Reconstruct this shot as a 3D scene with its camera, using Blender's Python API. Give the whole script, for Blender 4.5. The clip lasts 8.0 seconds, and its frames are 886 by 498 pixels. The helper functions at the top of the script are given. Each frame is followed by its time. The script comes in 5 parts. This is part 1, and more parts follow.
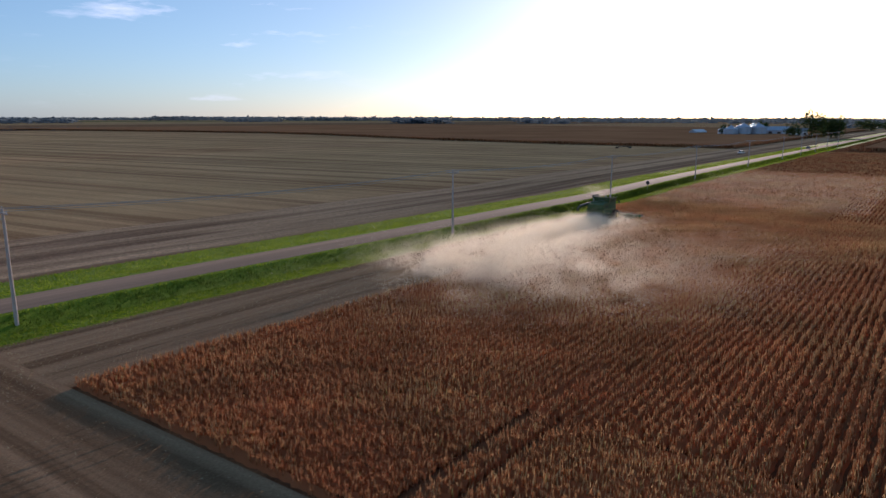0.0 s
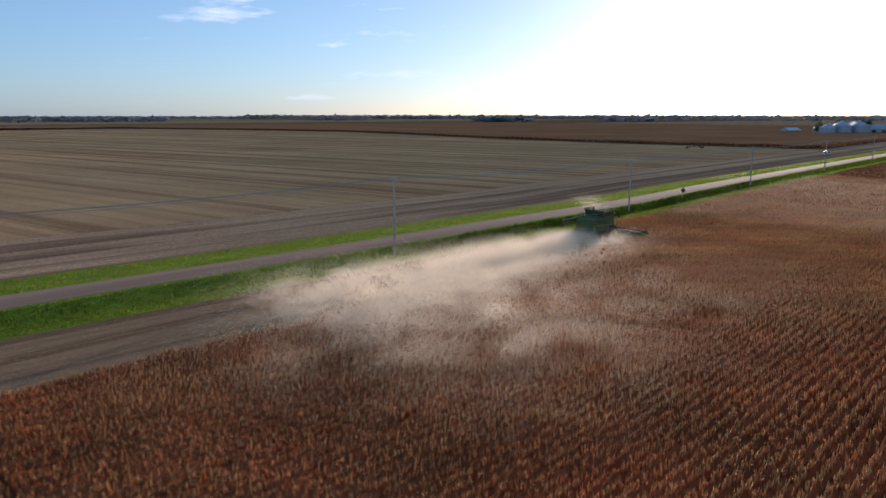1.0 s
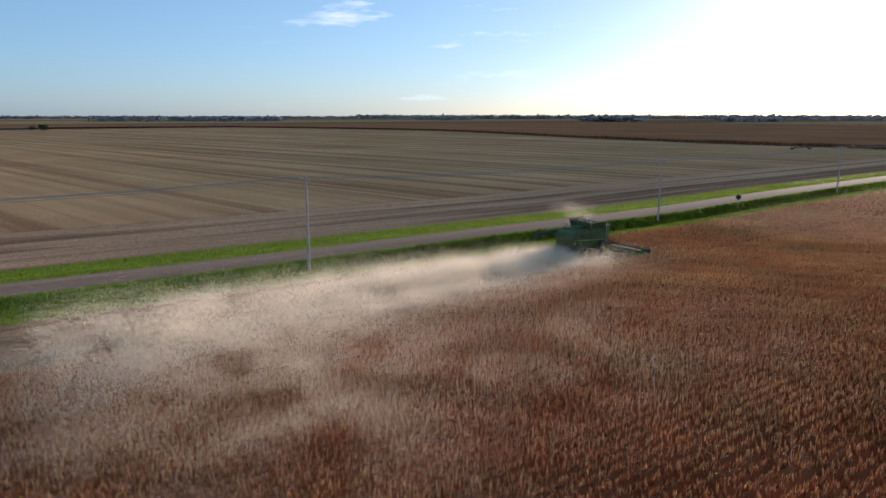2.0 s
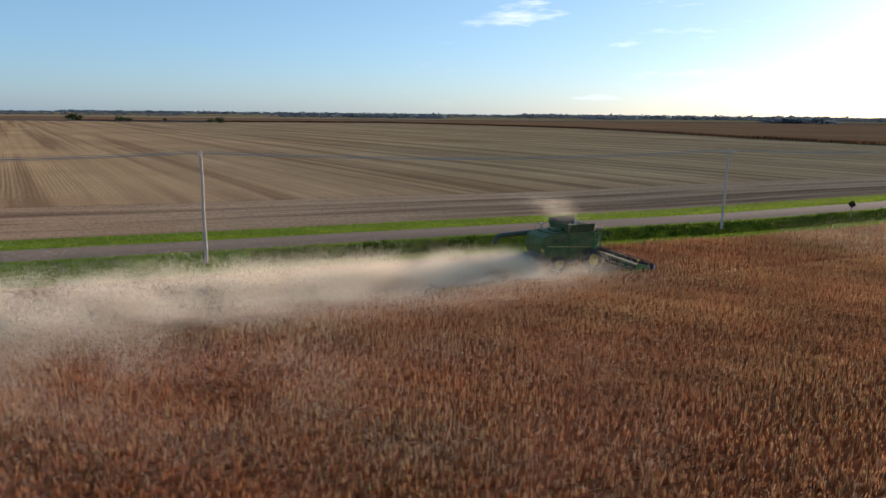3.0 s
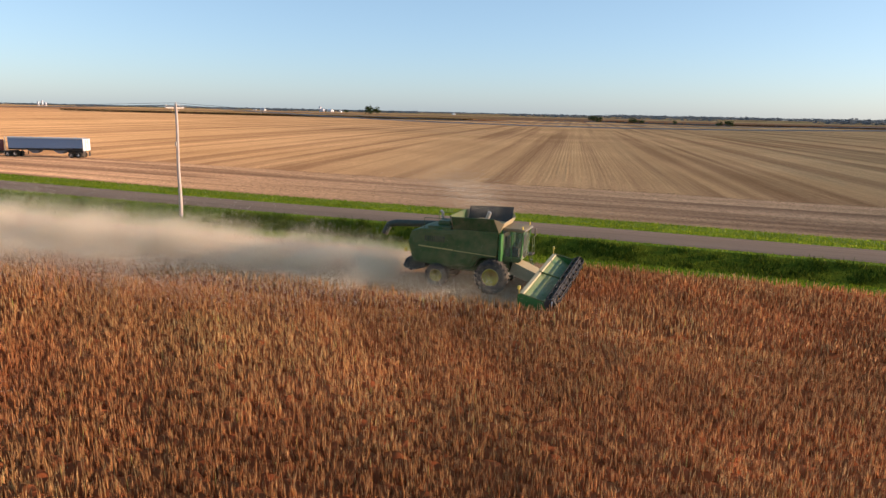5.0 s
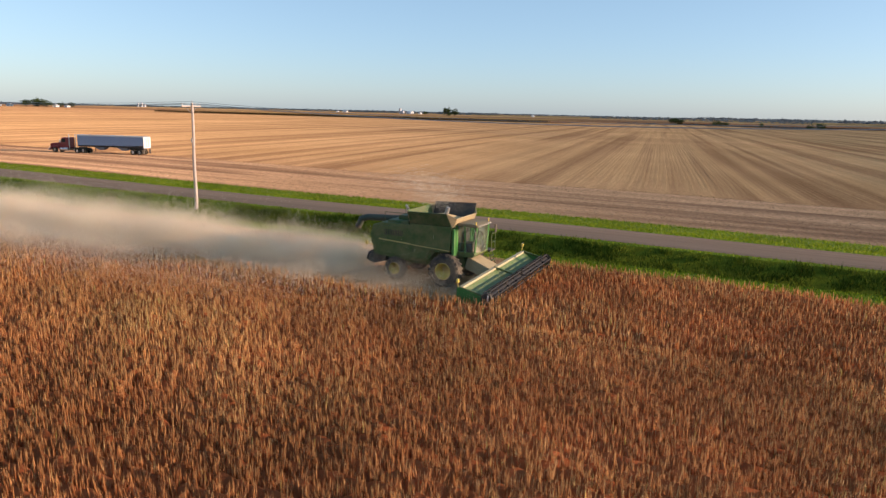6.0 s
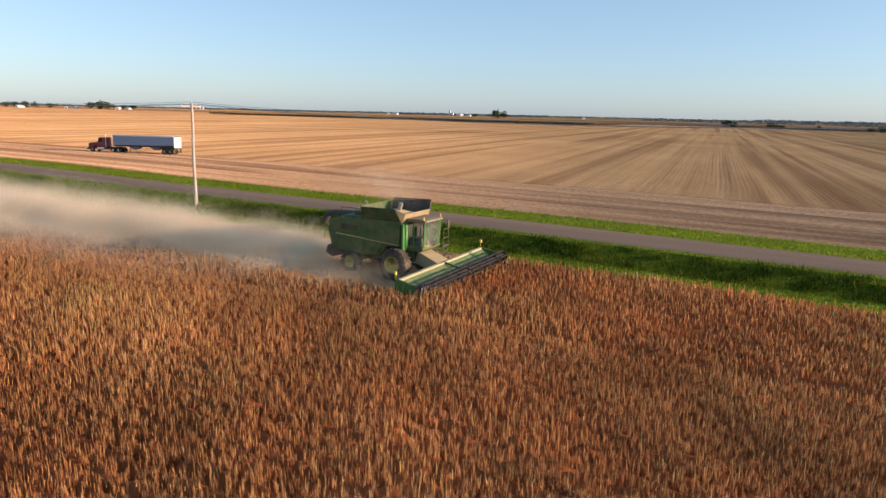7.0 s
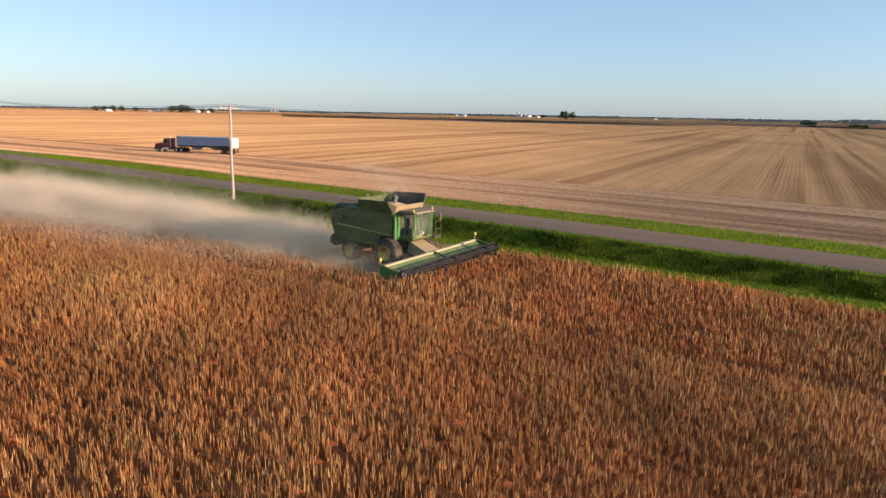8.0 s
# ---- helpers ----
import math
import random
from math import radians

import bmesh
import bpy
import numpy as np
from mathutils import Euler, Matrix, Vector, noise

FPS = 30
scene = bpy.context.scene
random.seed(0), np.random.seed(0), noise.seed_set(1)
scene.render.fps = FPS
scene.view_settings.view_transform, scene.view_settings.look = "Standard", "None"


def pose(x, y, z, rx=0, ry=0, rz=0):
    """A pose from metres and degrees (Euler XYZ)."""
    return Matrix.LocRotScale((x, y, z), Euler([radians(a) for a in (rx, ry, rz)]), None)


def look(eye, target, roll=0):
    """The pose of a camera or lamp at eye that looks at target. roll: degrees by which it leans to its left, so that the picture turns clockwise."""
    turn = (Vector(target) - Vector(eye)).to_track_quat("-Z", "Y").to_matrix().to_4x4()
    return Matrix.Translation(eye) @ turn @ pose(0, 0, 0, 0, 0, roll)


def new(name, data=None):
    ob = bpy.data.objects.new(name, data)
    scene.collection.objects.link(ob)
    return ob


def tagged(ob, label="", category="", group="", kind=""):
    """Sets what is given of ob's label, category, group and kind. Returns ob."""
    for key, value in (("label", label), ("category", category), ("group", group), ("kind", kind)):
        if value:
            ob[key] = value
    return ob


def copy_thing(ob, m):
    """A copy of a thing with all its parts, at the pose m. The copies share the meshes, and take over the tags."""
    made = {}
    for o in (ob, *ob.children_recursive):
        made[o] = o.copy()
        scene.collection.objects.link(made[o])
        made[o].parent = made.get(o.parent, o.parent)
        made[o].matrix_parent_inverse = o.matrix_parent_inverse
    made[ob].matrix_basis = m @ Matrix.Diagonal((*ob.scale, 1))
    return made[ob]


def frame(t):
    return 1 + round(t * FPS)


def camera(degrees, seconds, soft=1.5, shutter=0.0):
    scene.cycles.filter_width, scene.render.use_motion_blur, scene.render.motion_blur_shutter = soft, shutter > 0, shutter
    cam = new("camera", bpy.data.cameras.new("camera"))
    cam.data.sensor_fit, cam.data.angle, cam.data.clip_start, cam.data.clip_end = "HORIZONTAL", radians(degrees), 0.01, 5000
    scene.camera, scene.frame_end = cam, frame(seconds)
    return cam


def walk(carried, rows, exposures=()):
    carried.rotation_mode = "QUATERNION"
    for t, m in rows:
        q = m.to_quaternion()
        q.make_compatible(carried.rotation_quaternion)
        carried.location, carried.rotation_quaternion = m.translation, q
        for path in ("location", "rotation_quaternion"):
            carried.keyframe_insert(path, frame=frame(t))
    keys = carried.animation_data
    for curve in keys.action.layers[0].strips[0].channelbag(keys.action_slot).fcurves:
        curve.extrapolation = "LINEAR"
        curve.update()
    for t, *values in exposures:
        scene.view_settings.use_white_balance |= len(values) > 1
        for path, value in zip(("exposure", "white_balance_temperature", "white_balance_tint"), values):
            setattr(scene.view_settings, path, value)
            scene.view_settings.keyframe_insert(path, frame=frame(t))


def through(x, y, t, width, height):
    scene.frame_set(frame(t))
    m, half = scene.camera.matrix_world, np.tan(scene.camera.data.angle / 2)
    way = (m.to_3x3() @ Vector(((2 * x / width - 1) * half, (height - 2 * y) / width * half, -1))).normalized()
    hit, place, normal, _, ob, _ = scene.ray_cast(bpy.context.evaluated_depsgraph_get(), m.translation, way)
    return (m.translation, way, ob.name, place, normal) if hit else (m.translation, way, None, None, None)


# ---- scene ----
# ---------------------------------------------------------------- camera
cam = camera(65.1, 8.0, soft=1.4, shutter=0.12)
PATH = [
    (0.0, -89.88, -63.83, 17.96, -53.83, -10.74, 0.17),
    (0.5, -75.98, -66.18, 18.18, -49.08, -10.85, -0.05),
    (1.0, -62.05, -67.50, 17.82, -46.66, -10.90, 0.05),
    (1.5, -47.97, -68.37, 16.97, -44.22, -10.91, 0.11),
    (1.7, -42.38, -68.45, 16.75, -41.69, -10.90, 0.02),
    (2.8, -11.29, -66.93, 13.97, -26.84, -10.98, 0.60),
    (3.0, -5.59, -66.52, 13.37, -24.03, -11.01, 0.67),
    (3.5, 8.28, -64.21, 11.80, -16.01, -11.01, 0.69),
    (4.0, 22.50, -60.19, 10.33, -2.06, -11.20, 0.63),
    (4.1, 26.11, -58.82, 10.19, 1.66, -11.20, 0.76),
    (4.2, 29.71, -57.45, 10.05, 5.38, -11.21, 0.88),
    (4.3, 33.32, -56.07, 9.91, 9.10, -11.21, 1.01),
    (4.4, 36.92, -54.70, 9.77, 12.82, -11.21, 1.14),
    (4.5, 40.52, -53.32, 9.63, 16.54, -11.22, 1.26),
    (4.7, 42.33, -52.89, 9.59, 17.59, -11.19, 1.26),
    (5.8, 48.74, -50.68, 9.46, 23.89, -11.20, 1.27),
    (6.0, 50.27, -50.58, 9.43, 25.04, -11.18, 1.34),
    (6.5, 53.43, -49.86, 9.43, 27.43, -11.14, 1.42),
    (7.0, 56.27, -48.88, 9.34, 29.21, -11.09, 1.34),
    (7.5, 58.96, -48.36, 9.28, 31.35, -11.05, 1.22),
    (8.0, 62.16, -48.78, 9.29, 34.90, -11.08, 1.02),
]


def aim(x, y, z, yaw, pitch, roll):
    return pose(x, y, z, 90 + pitch, 0, yaw) @ pose(0, 0, 0, 0, 0, roll)


walk(cam, [(t, aim(*row)) for t, *row in PATH],
     exposures=[(0.0, -0.1, 5800, 26), (1.5, 0.06, 5800, 23), (3.0, 0.26, 6050, 21), (4.0, 0.74, 6600, 23), (4.5, 0.7, 6950, 27), (6.0, 0.62, 6950, 27), (8.0, 0.62, 6950, 27)])

# ---------------------------------------------------------------- light
SUN_UP, SUN_ROUND = 10.6, 72.5      # degrees above the horizon, clockwise from +y
world = bpy.data.worlds.new("sky")
scene.world = world
world.use_nodes = True
wn, wl = world.node_tree.nodes, world.node_tree.links
sky = wn.new("ShaderNodeTexSky")
sky.sky_type, sky.sun_disc = "NISHITA", False
sky.sun_elevation, sky.sun_rotation = radians(SUN_UP), radians(SUN_ROUND)
sky.air_density, sky.dust_density, sky.ozone_density = 1.0, 0.4, 2.4
wn["Background"].inputs["Strength"].default_value = 0.10
# thin high haze whitens the blue, and a few fair-weather wisps hang low towards the north-east
haze = wn.new("ShaderNodeMix")
haze.data_type, haze.blend_type, haze.inputs[0].default_value = "RGBA", "ADD", 1.0
haze.inputs[7].default_value = (0.45, 1.2, 1.75, 1)
wl.new(sky.outputs["Color"], haze.inputs[6])
wt = wn.new("ShaderNodeTexCoord")
# the far air is pale blue close to the horizon
wz = wn.new("ShaderNodeSeparateXYZ")
wl.new(wt.outputs["Generated"], wz.inputs[0])
wh = wn.new("ShaderNodeMapRange")
wh.interpolation_type = "SMOOTHSTEP"
wh.inputs["From Min"].default_value, wh.inputs["From Max"].default_value = 0.22, -0.02
wl.new(wz.outputs["Z"], wh.inputs["Value"])
low = wn.new("ShaderNodeMix")
low.data_type, low.blend_type = "RGBA", "MULTIPLY"
low.inputs[7].default_value = (0.81, 0.965, 1.16, 1)
wl.new(wh.outputs["Result"], low.inputs[0])
wl.new(haze.outputs[2], low.inputs[6])
wm = wn.new("ShaderNodeMapping")
wm.inputs["Scale"].default_value = (1, 1, 5.5)
wm.inputs["Location"].default_value = (0, 0, -0.286)
wl.new(wt.outputs["Generated"], wm.inputs["Vector"])
wc = wn.new("ShaderNodeTexNoise")
wc.inputs["Scale"].default_value, wc.inputs["Detail"].default_value, wc.inputs["Roughness"].default_value = 7.5, 6.0, 0.6
wl.new(wm.outputs["Vector"], wc.inputs["Vector"])
wr = wn.new("ShaderNodeMapRange")
wr.inputs["From Min"].default_value, wr.inputs["From Max"].default_value = 0.58, 0.8
wl.new(wc.outputs["Fac"], wr.inputs["Value"])
wd = wn.new("ShaderNodeVectorMath")
wd.operation = "DISTANCE"
wd.inputs[1].default_value = (math.sin(radians(36)) * 0.985, math.cos(radians(36)) * 0.98, 0.195)
wl.new(wt.outputs["Generated"], wd.inputs[0])
wk = wn.new("ShaderNodeMapRange")
wk.inputs["From Min"].default_value, wk.inputs["From Max"].default_value = 0.30, 0.08
wl.new(wd.outputs["Value"], wk.inputs["Value"])
wx = wn.new("ShaderNodeMath")
wx.operation = "MULTIPLY"
wl.new(wr.outputs["Result"], wx.inputs[0])
wl.new(wk.outputs["Result"], wx.inputs[1])
cloud = wn.new("ShaderNodeMix")
cloud.data_type = "RGBA"
cloud.inputs[7].default_value = (11, 11.5, 12.5, 1)
wl.new(wx.outputs["Value"], cloud.inputs[0])
wl.new(low.outputs[2], cloud.inputs[6])
wl.new(cloud.outputs[2], wn["Background"].inputs["Color"])
sun = new("sun", bpy.data.lights.new("sun", "SUN"))
sun.data.energy, sun.data.angle, sun.data.color = 5.0, radians(0.6), (1.0, 0.81, 0.59)
toward = Vector((math.sin(radians(SUN_ROUND)) * math.cos(radians(SUN_UP)),
                 math.cos(radians(SUN_ROUND)) * math.cos(radians(SUN_UP)), math.sin(radians(SUN_UP))))
sun.matrix_world = look(toward * 200, (0, 0, 0))

# ---------------------------------------------------------------- materials


def shader(name, rough=0.8, metal=0.0, spec=0.3):
    m = bpy.data.materials.new(name)
    m.use_nodes = True
    b = m.node_tree.nodes["Principled BSDF"]
    b.inputs["Roughness"].default_value = rough
    b.inputs["Metallic"].default_value = metal
    b.inputs["Specular IOR Level"].default_value = spec
    return m, m.node_tree.nodes, m.node_tree.links, b


def coords(nodes, links, scale=(1, 1, 1), turn=0.0, source="Object"):
    tc = nodes.new("ShaderNodeTexCoord")
    rot = nodes.new("ShaderNodeMapping")
    rot.inputs["Rotation"].default_value = (0, 0, radians(turn))
    mp = nodes.new("ShaderNodeMapping")
    mp.inputs["Scale"].default_value = scale
    links.new(tc.outputs[source], rot.inputs["Vector"])
    links.new(rot.outputs["Vector"], mp.inputs["Vector"])
    return mp.outputs["Vector"]


def noise_at(nodes, links, vec, scale, detail=4.0, rough=0.55):
    n = nodes.new("ShaderNodeTexNoise")
    n.inputs["Scale"].default_value, n.inputs["Detail"].default_value = scale, detail
    n.inputs["Roughness"].default_value = rough
    links.new(vec, n.inputs["Vector"])
    return n.outputs["Fac"]


def ramp(nodes, links, fac, stops):
    r = nodes.new("ShaderNodeValToRGB")
    e = r.color_ramp.elements
    while len(e) < len(stops):
        e.new(0.5)
    for el, (p, c) in zip(e, stops):
        el.position, el.color = p, (*c, 1)
    links.new(fac, r.inputs["Fac"])
    return r.outputs["Color"]


def mixed(nodes, links, a, b, fac, kind="MIX"):
    m = nodes.new("ShaderNodeMix")
    m.data_type, m.blend_type = "RGBA", kind
    for sock, v in ((m.inputs[6], a), (m.inputs[7], b), (m.inputs[0], fac)):
        if isinstance(v, (int, float)):
            sock.default_value = v
        elif isinstance(v, tuple):
            sock.default_value = (*v, 1)
        else:
            links.new(v, sock)
    return m.outputs[2]


def bumped(nodes, links, b, height, strength=0.4, distance=0.05):
    n = nodes.new("ShaderNodeBump")
    n.inputs["Strength"].default_value, n.inputs["Distance"].default_value = strength, distance
    links.new(height, n.inputs["Height"])
    links.new(n.outputs["Normal"], b.inputs["Normal"])


def field_material(name, light, dark, across, turn, fine=6.0, streak=1.0):
    """Cut field: streaks run along one direction; across = streaks a metre."""
    m, n, l, b = shader(name, 1.0, 0, 0.0)
    b.inputs["Diffuse Roughness"].default_value = 0.7
    v = coords(n, l, (across, across * 0.012, 1), turn)
    s1 = noise_at(n, l, v, 1.0, 3, 0.6)
    v2 = coords(n, l, (across * 0.34, across * 0.004, 1), turn)
    s2 = noise_at(n, l, v2, 1.0, 2, 0.5)
    v3 = coords(n, l)
    g = noise_at(n, l, v3, fine, 5, 0.7)
    big = noise_at(n, l, v3, 0.02, 3, 0.5)
    mid = tuple((p + q) / 2 for p, q in zip(light, dark))
    c1 = ramp(n, l, s1, [(0.40, dark), (0.5, mid), (0.58, light)])
    c2 = ramp(n, l, s2, [(0.42, dark), (0.55, light)])
    c = mixed(n, l, c1, c2, 0.72)
    c = mixed(n, l, mid, c, streak)
    gr = ramp(n, l, g, [(0.3, (0.5, 0.47, 0.45)), (0.7, (1.34, 1.32, 1.29))])
    c = mixed(n, l, c, gr, 0.7, "MULTIPLY")
    bg = ramp(n, l, big, [(0.3, (0.85, 0.83, 0.8)), (0.7, (1.1, 1.1, 1.1))])
    c = mixed(n, l, c, bg, 1.0, "MULTIPLY")
    l.new(c, b.inputs["Base Color"])
    bumped(n, l, b, g, 0.5, 0.08)
    return m


def plant_material(name, stops, rough=0.75, through=0.35, patch=0.25, patch_scale=0.12, spec=0.1, glow=None, tops=None, ripe=None):
    """Dry or green plants: a colour for each blade, light shining through."""
    m, n, l, b = shader(name, rough, 0, spec)
    b.inputs["Diffuse Roughness"].default_value = 0.6
    geo = n.new("ShaderNodeNewGeometry")
    c = ramp(n, l, geo.outputs["Random Per Island"], stops)
    v = coords(n, l)
    big = noise_at(n, l, v, patch_scale, 3, 0.6)
    t = ramp(n, l, big, [(0.3, (1 - patch,) * 3), (0.7, (1 + patch,) * 3)])
    c = mixed(n, l, c, t, 1.0, "MULTIPLY")
    if ripe:
        c = mixed(n, l, c, ramp(n, l, noise_at(n, l, v, 0.045, 4, 0.65), [(0.38, ripe[0]), (0.62, ripe[1])]), 1.0, "MULTIPLY")
    # tint by height: darker and redder at the foot, paler at the tip
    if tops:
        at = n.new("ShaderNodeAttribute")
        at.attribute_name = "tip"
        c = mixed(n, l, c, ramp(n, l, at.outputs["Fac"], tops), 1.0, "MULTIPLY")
    l.new(c, b.inputs["Base Color"])
    tr = n.new("ShaderNodeBsdfTranslucent")
    if glow:
        l.new(mixed(n, l, c, glow, 0.5), tr.inputs["Color"])
    else:
        l.new(c, tr.inputs["Color"])
    mx = n.new("ShaderNodeMixShader")
    mx.inputs[0].default_value = through
    l.new(b.outputs[0], mx.inputs[1])
    l.new(tr.outputs[0], mx.inputs[2])
    l.new(mx.outputs[0], n["Material Output"].inputs["Surface"])
    return m


def paint(name, color, rough=0.4, dirt=0.35, dirt_color=(0.30, 0.22, 0.13), metal=0.0, scale=1.5, spec=0.4):
    m, n, l, b = shader(name, rough, metal, spec)
    v = coords(n, l)
    a = noise_at(n, l, v, scale, 5, 0.65)
    f = noise_at(n, l, v, scale * 14, 3, 0.6)
    k = ramp(n, l, a, [(0.35, (0, 0, 0)), (0.75, (dirt,) * 3)])
    c = mixed(n, l, color, dirt_color, k)
    fc = ramp(n, l, f, [(0.3, (0.88,) * 3), (0.7, (1.08,) * 3)])
    c = mixed(n, l, c, fc, 1.0, "MULTIPLY")
    l.new(c, b.inputs["Base Color"])
    r = ramp(n, l, a, [(0.3, (rough,) * 3), (0.8, (min(1, rough + 0.35),) * 3)])
    l.new(r, b.inputs["Roughness"])
    return m


NORTH_TURN = -8.2
M_stubble = field_material("stubble_north", (0.67, 0.40, 0.19), (0.40, 0.22, 0.108), 0.45, NORTH_TURN, 3.0)
M_head = field_material("stubble_headland", (0.64, 0.385, 0.215), (0.27, 0.15, 0.088), 0.5, 90, 2.2)
M_dirt = field_material("field_dirt", (0.62, 0.36, 0.175), (0.33, 0.175, 0.088), 0.45, NORTH_TURN, 3.0)
M_cut = field_material("stubble_cut_strip", (0.47, 0.28, 0.155), (0.235, 0.13, 0.07), 1.3, 90, 9)
M_cutw = field_material("stubble_west", (0.46, 0.265, 0.145), (0.22, 0.12, 0.064), 1.3, 0, 9)
M_soil = field_material("field_soil", (0.30, 0.115, 0.05), (0.17, 0.062, 0.03), 1.3, 90, 8)
M_far1 = field_material("far_field_tan", (0.46, 0.30, 0.15), (0.36, 0.22, 0.11), 0.05, 90, 0.5)
M_far2 = field_material("far_field_brown", (0.30, 0.17, 0.09), (0.22, 0.12, 0.07), 0.05, 90, 0.5)
M_far3 = field_material("far_field_green", (0.20, 0.20, 0.08), (0.15, 0.13, 0.06), 0.05, 0, 0.5)
M_crop = plant_material("soybean_dry", [(0.0, (0.44, 0.195, 0.08)), (0.4, (0.53, 0.25, 0.10)), (0.7, (0.60, 0.31, 0.13)), (0.97, (0.70, 0.42, 0.2)), (1.0, (0.48, 0.42, 0.12))],
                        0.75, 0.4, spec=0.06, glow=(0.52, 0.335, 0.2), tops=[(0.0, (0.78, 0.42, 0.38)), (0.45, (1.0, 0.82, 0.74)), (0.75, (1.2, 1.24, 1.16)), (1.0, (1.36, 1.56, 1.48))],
                        patch=0.2, ripe=((1.0, 0.86, 0.80), (1.0, 1.1, 1.08)))
M_core = plant_material("soybean_row_core", [(0.0, (0.46, 0.125, 0.045)), (1.0, (0.52, 0.155, 0.058))], 1.0, 0.25, 0.2, 0.12, 0.0, (0.30, 0.16, 0.09))
M_cornw = plant_material("corn_tan", [(0.0, (0.26, 0.155, 0.06)), (1.0, (0.42, 0.27, 0.11))], 1.0, 0.1, 0.2, 0.01, 0.0)
M_corn = plant_material("corn_dry", [(0.0, (0.22, 0.095, 0.045)), (0.5, (0.32, 0.15, 0.07)), (1.0, (0.42, 0.22, 0.10))], 1.0, 0.1, 0.2, 0.01, 0.0)
M_grass = plant_material("grass_blades", [(0.0, (0.085, 0.14, 0.008)), (0.5, (0.155, 0.23, 0.012)), (0.85, (0.24, 0.31, 0.02)), (1.0, (0.34, 0.35, 0.06))], 0.7, 0.5)
# bank weeds: their green is darkened to carry the bank's shade
M_shaded_weeds = plant_material("weed_leaves_shaded", [(0.0, (0.034, 0.06, 0.006)), (0.6, (0.075, 0.12, 0.01)), (1.0, (0.2, 0.26, 0.03))], 0.7, 0.5)
M_straw = plant_material("straw_bits", [(0.0, (0.26, 0.15, 0.07)), (0.6, (0.5, 0.34, 0.17)), (1.0, (0.66, 0.5, 0.28))], 0.7, 0.2)
M_litter = plant_material("broken_stalks", [(0.0, (0.16, 0.10, 0.06)), (0.5, (0.28, 0.185, 0.115)), (1.0, (0.40, 0.28, 0.17))], 1.0, 0.1)
M_leaf = plant_material("tree_leaves", [(0.0, (0.022, 0.04, 0.012)), (0.6, (0.045, 0.075, 0.02)), (1.0, (0.085, 0.11, 0.03))], 0.6, 0.25)
# distance haze is put into the leaf colour as a pale blue-grey
M_hazed_woods = plant_material("far_woodland_haze_tint", [(0.0, (0.085, 0.115, 0.14)), (1.0, (0.13, 0.165, 0.19))], 1.0, 0.5, 0.2, 0.002, 0.0)
M_turf, n_, l_, b_ = shader("verge_turf", 0.9, 0, 0.1)
v_ = coords(n_, l_)
c_ = ramp(n_, l_, noise_at(n_, l_, v_, 0.8, 6, 0.7), [(0.3, (0.09, 0.14, 0.009)), (0.55, (0.15, 0.215, 0.013)), (0.75, (0.21, 0.24, 0.032))])
l_.new(c_, b_.inputs["Base Color"])
bumped(n_, l_, b_, noise_at(n_, l_, v_, 5, 4, 0.7), 0.6, 0.1)
# turf of the road bank, the slope's shade put into its colour
M_shaded_bank, n_, l_, b_ = shader("bank_turf_shaded", 1.0, 0, 0.0)
v_ = coords(n_, l_)
c_ = ramp(n_, l_, noise_at(n_, l_, v_, 1.2, 6, 0.7), [(0.3, (0.06, 0.075, 0.008)), (0.6, (0.11, 0.14, 0.014)), (0.8, (0.16, 0.17, 0.025))])
l_.new(c_, b_.inputs["Base Color"])
bumped(n_, l_, b_, noise_at(n_, l_, v_, 5, 4, 0.7), 0.8, 0.2)
M_road, n_, l_, b_ = shader("road_asphalt", 0.9, 0, 0.06)
v_ = coords(n_, l_)
vs_ = coords(n_, l_, (0.03, 1.1, 1))
c_ = ramp(n_, l_, noise_at(n_, l_, vs_, 1.0, 4, 0.6), [(0.3, (0.21, 0.14, 0.093)), (0.7, (0.295, 0.20, 0.135))])
g_ = noise_at(n_, l_, v_, 22, 4, 0.8)
c_ = mixed(n_, l_, c_, ramp(n_, l_, g_, [(0.3, (0.8,) * 3), (0.7, (1.15,) * 3)]), 1.0, "MULTIPLY")
l_.new(c_, b_.inputs["Base Color"])
bumped(n_, l_, b_, g_, 0.3, 0.01)

# ---------------------------------------------------------------- mesh helpers


def np_mesh(name, verts, faces, materials, slots=None):
    me = bpy.data.meshes.new(name)
    verts, faces = np.asarray(verts, np.float32), np.asarray(faces, np.int32)
    k = faces.shape[1]
    me.vertices.add(len(verts))
    me.vertices.foreach_set("co", verts.ravel())
    me.loops.add(faces.size)
    me.loops.foreach_set("vertex_index", faces.ravel())
    me.polygons.add(len(faces))
    me.polygons.foreach_set("loop_start", np.arange(0, faces.size, k, dtype=np.int32))
    for m in materials:
        me.materials.append(m)
    if slots is not None:
        me.polygons.foreach_set("material_index", np.asarray(slots, np.int32))
    me.update(calc_edges=True)
    return me


def part(name, bm, material, parent, label="", smooth=False):
    me = bpy.data.meshes.new(name)
    bm.normal_update()
    bm.to_mesh(me)
    bm.free()
    me.materials.append(material)
    if smooth:
        for p in me.polygons:
            p.use_smooth = True
    ob = new(name, me)
    ob.parent = parent
    if label:
        tagged(ob, label)
    return ob


def thing(name, m, label, category, group="", kind=""):
    ob = new(name)
    ob.matrix_basis = m
    return tagged(ob, label, category, group, kind)


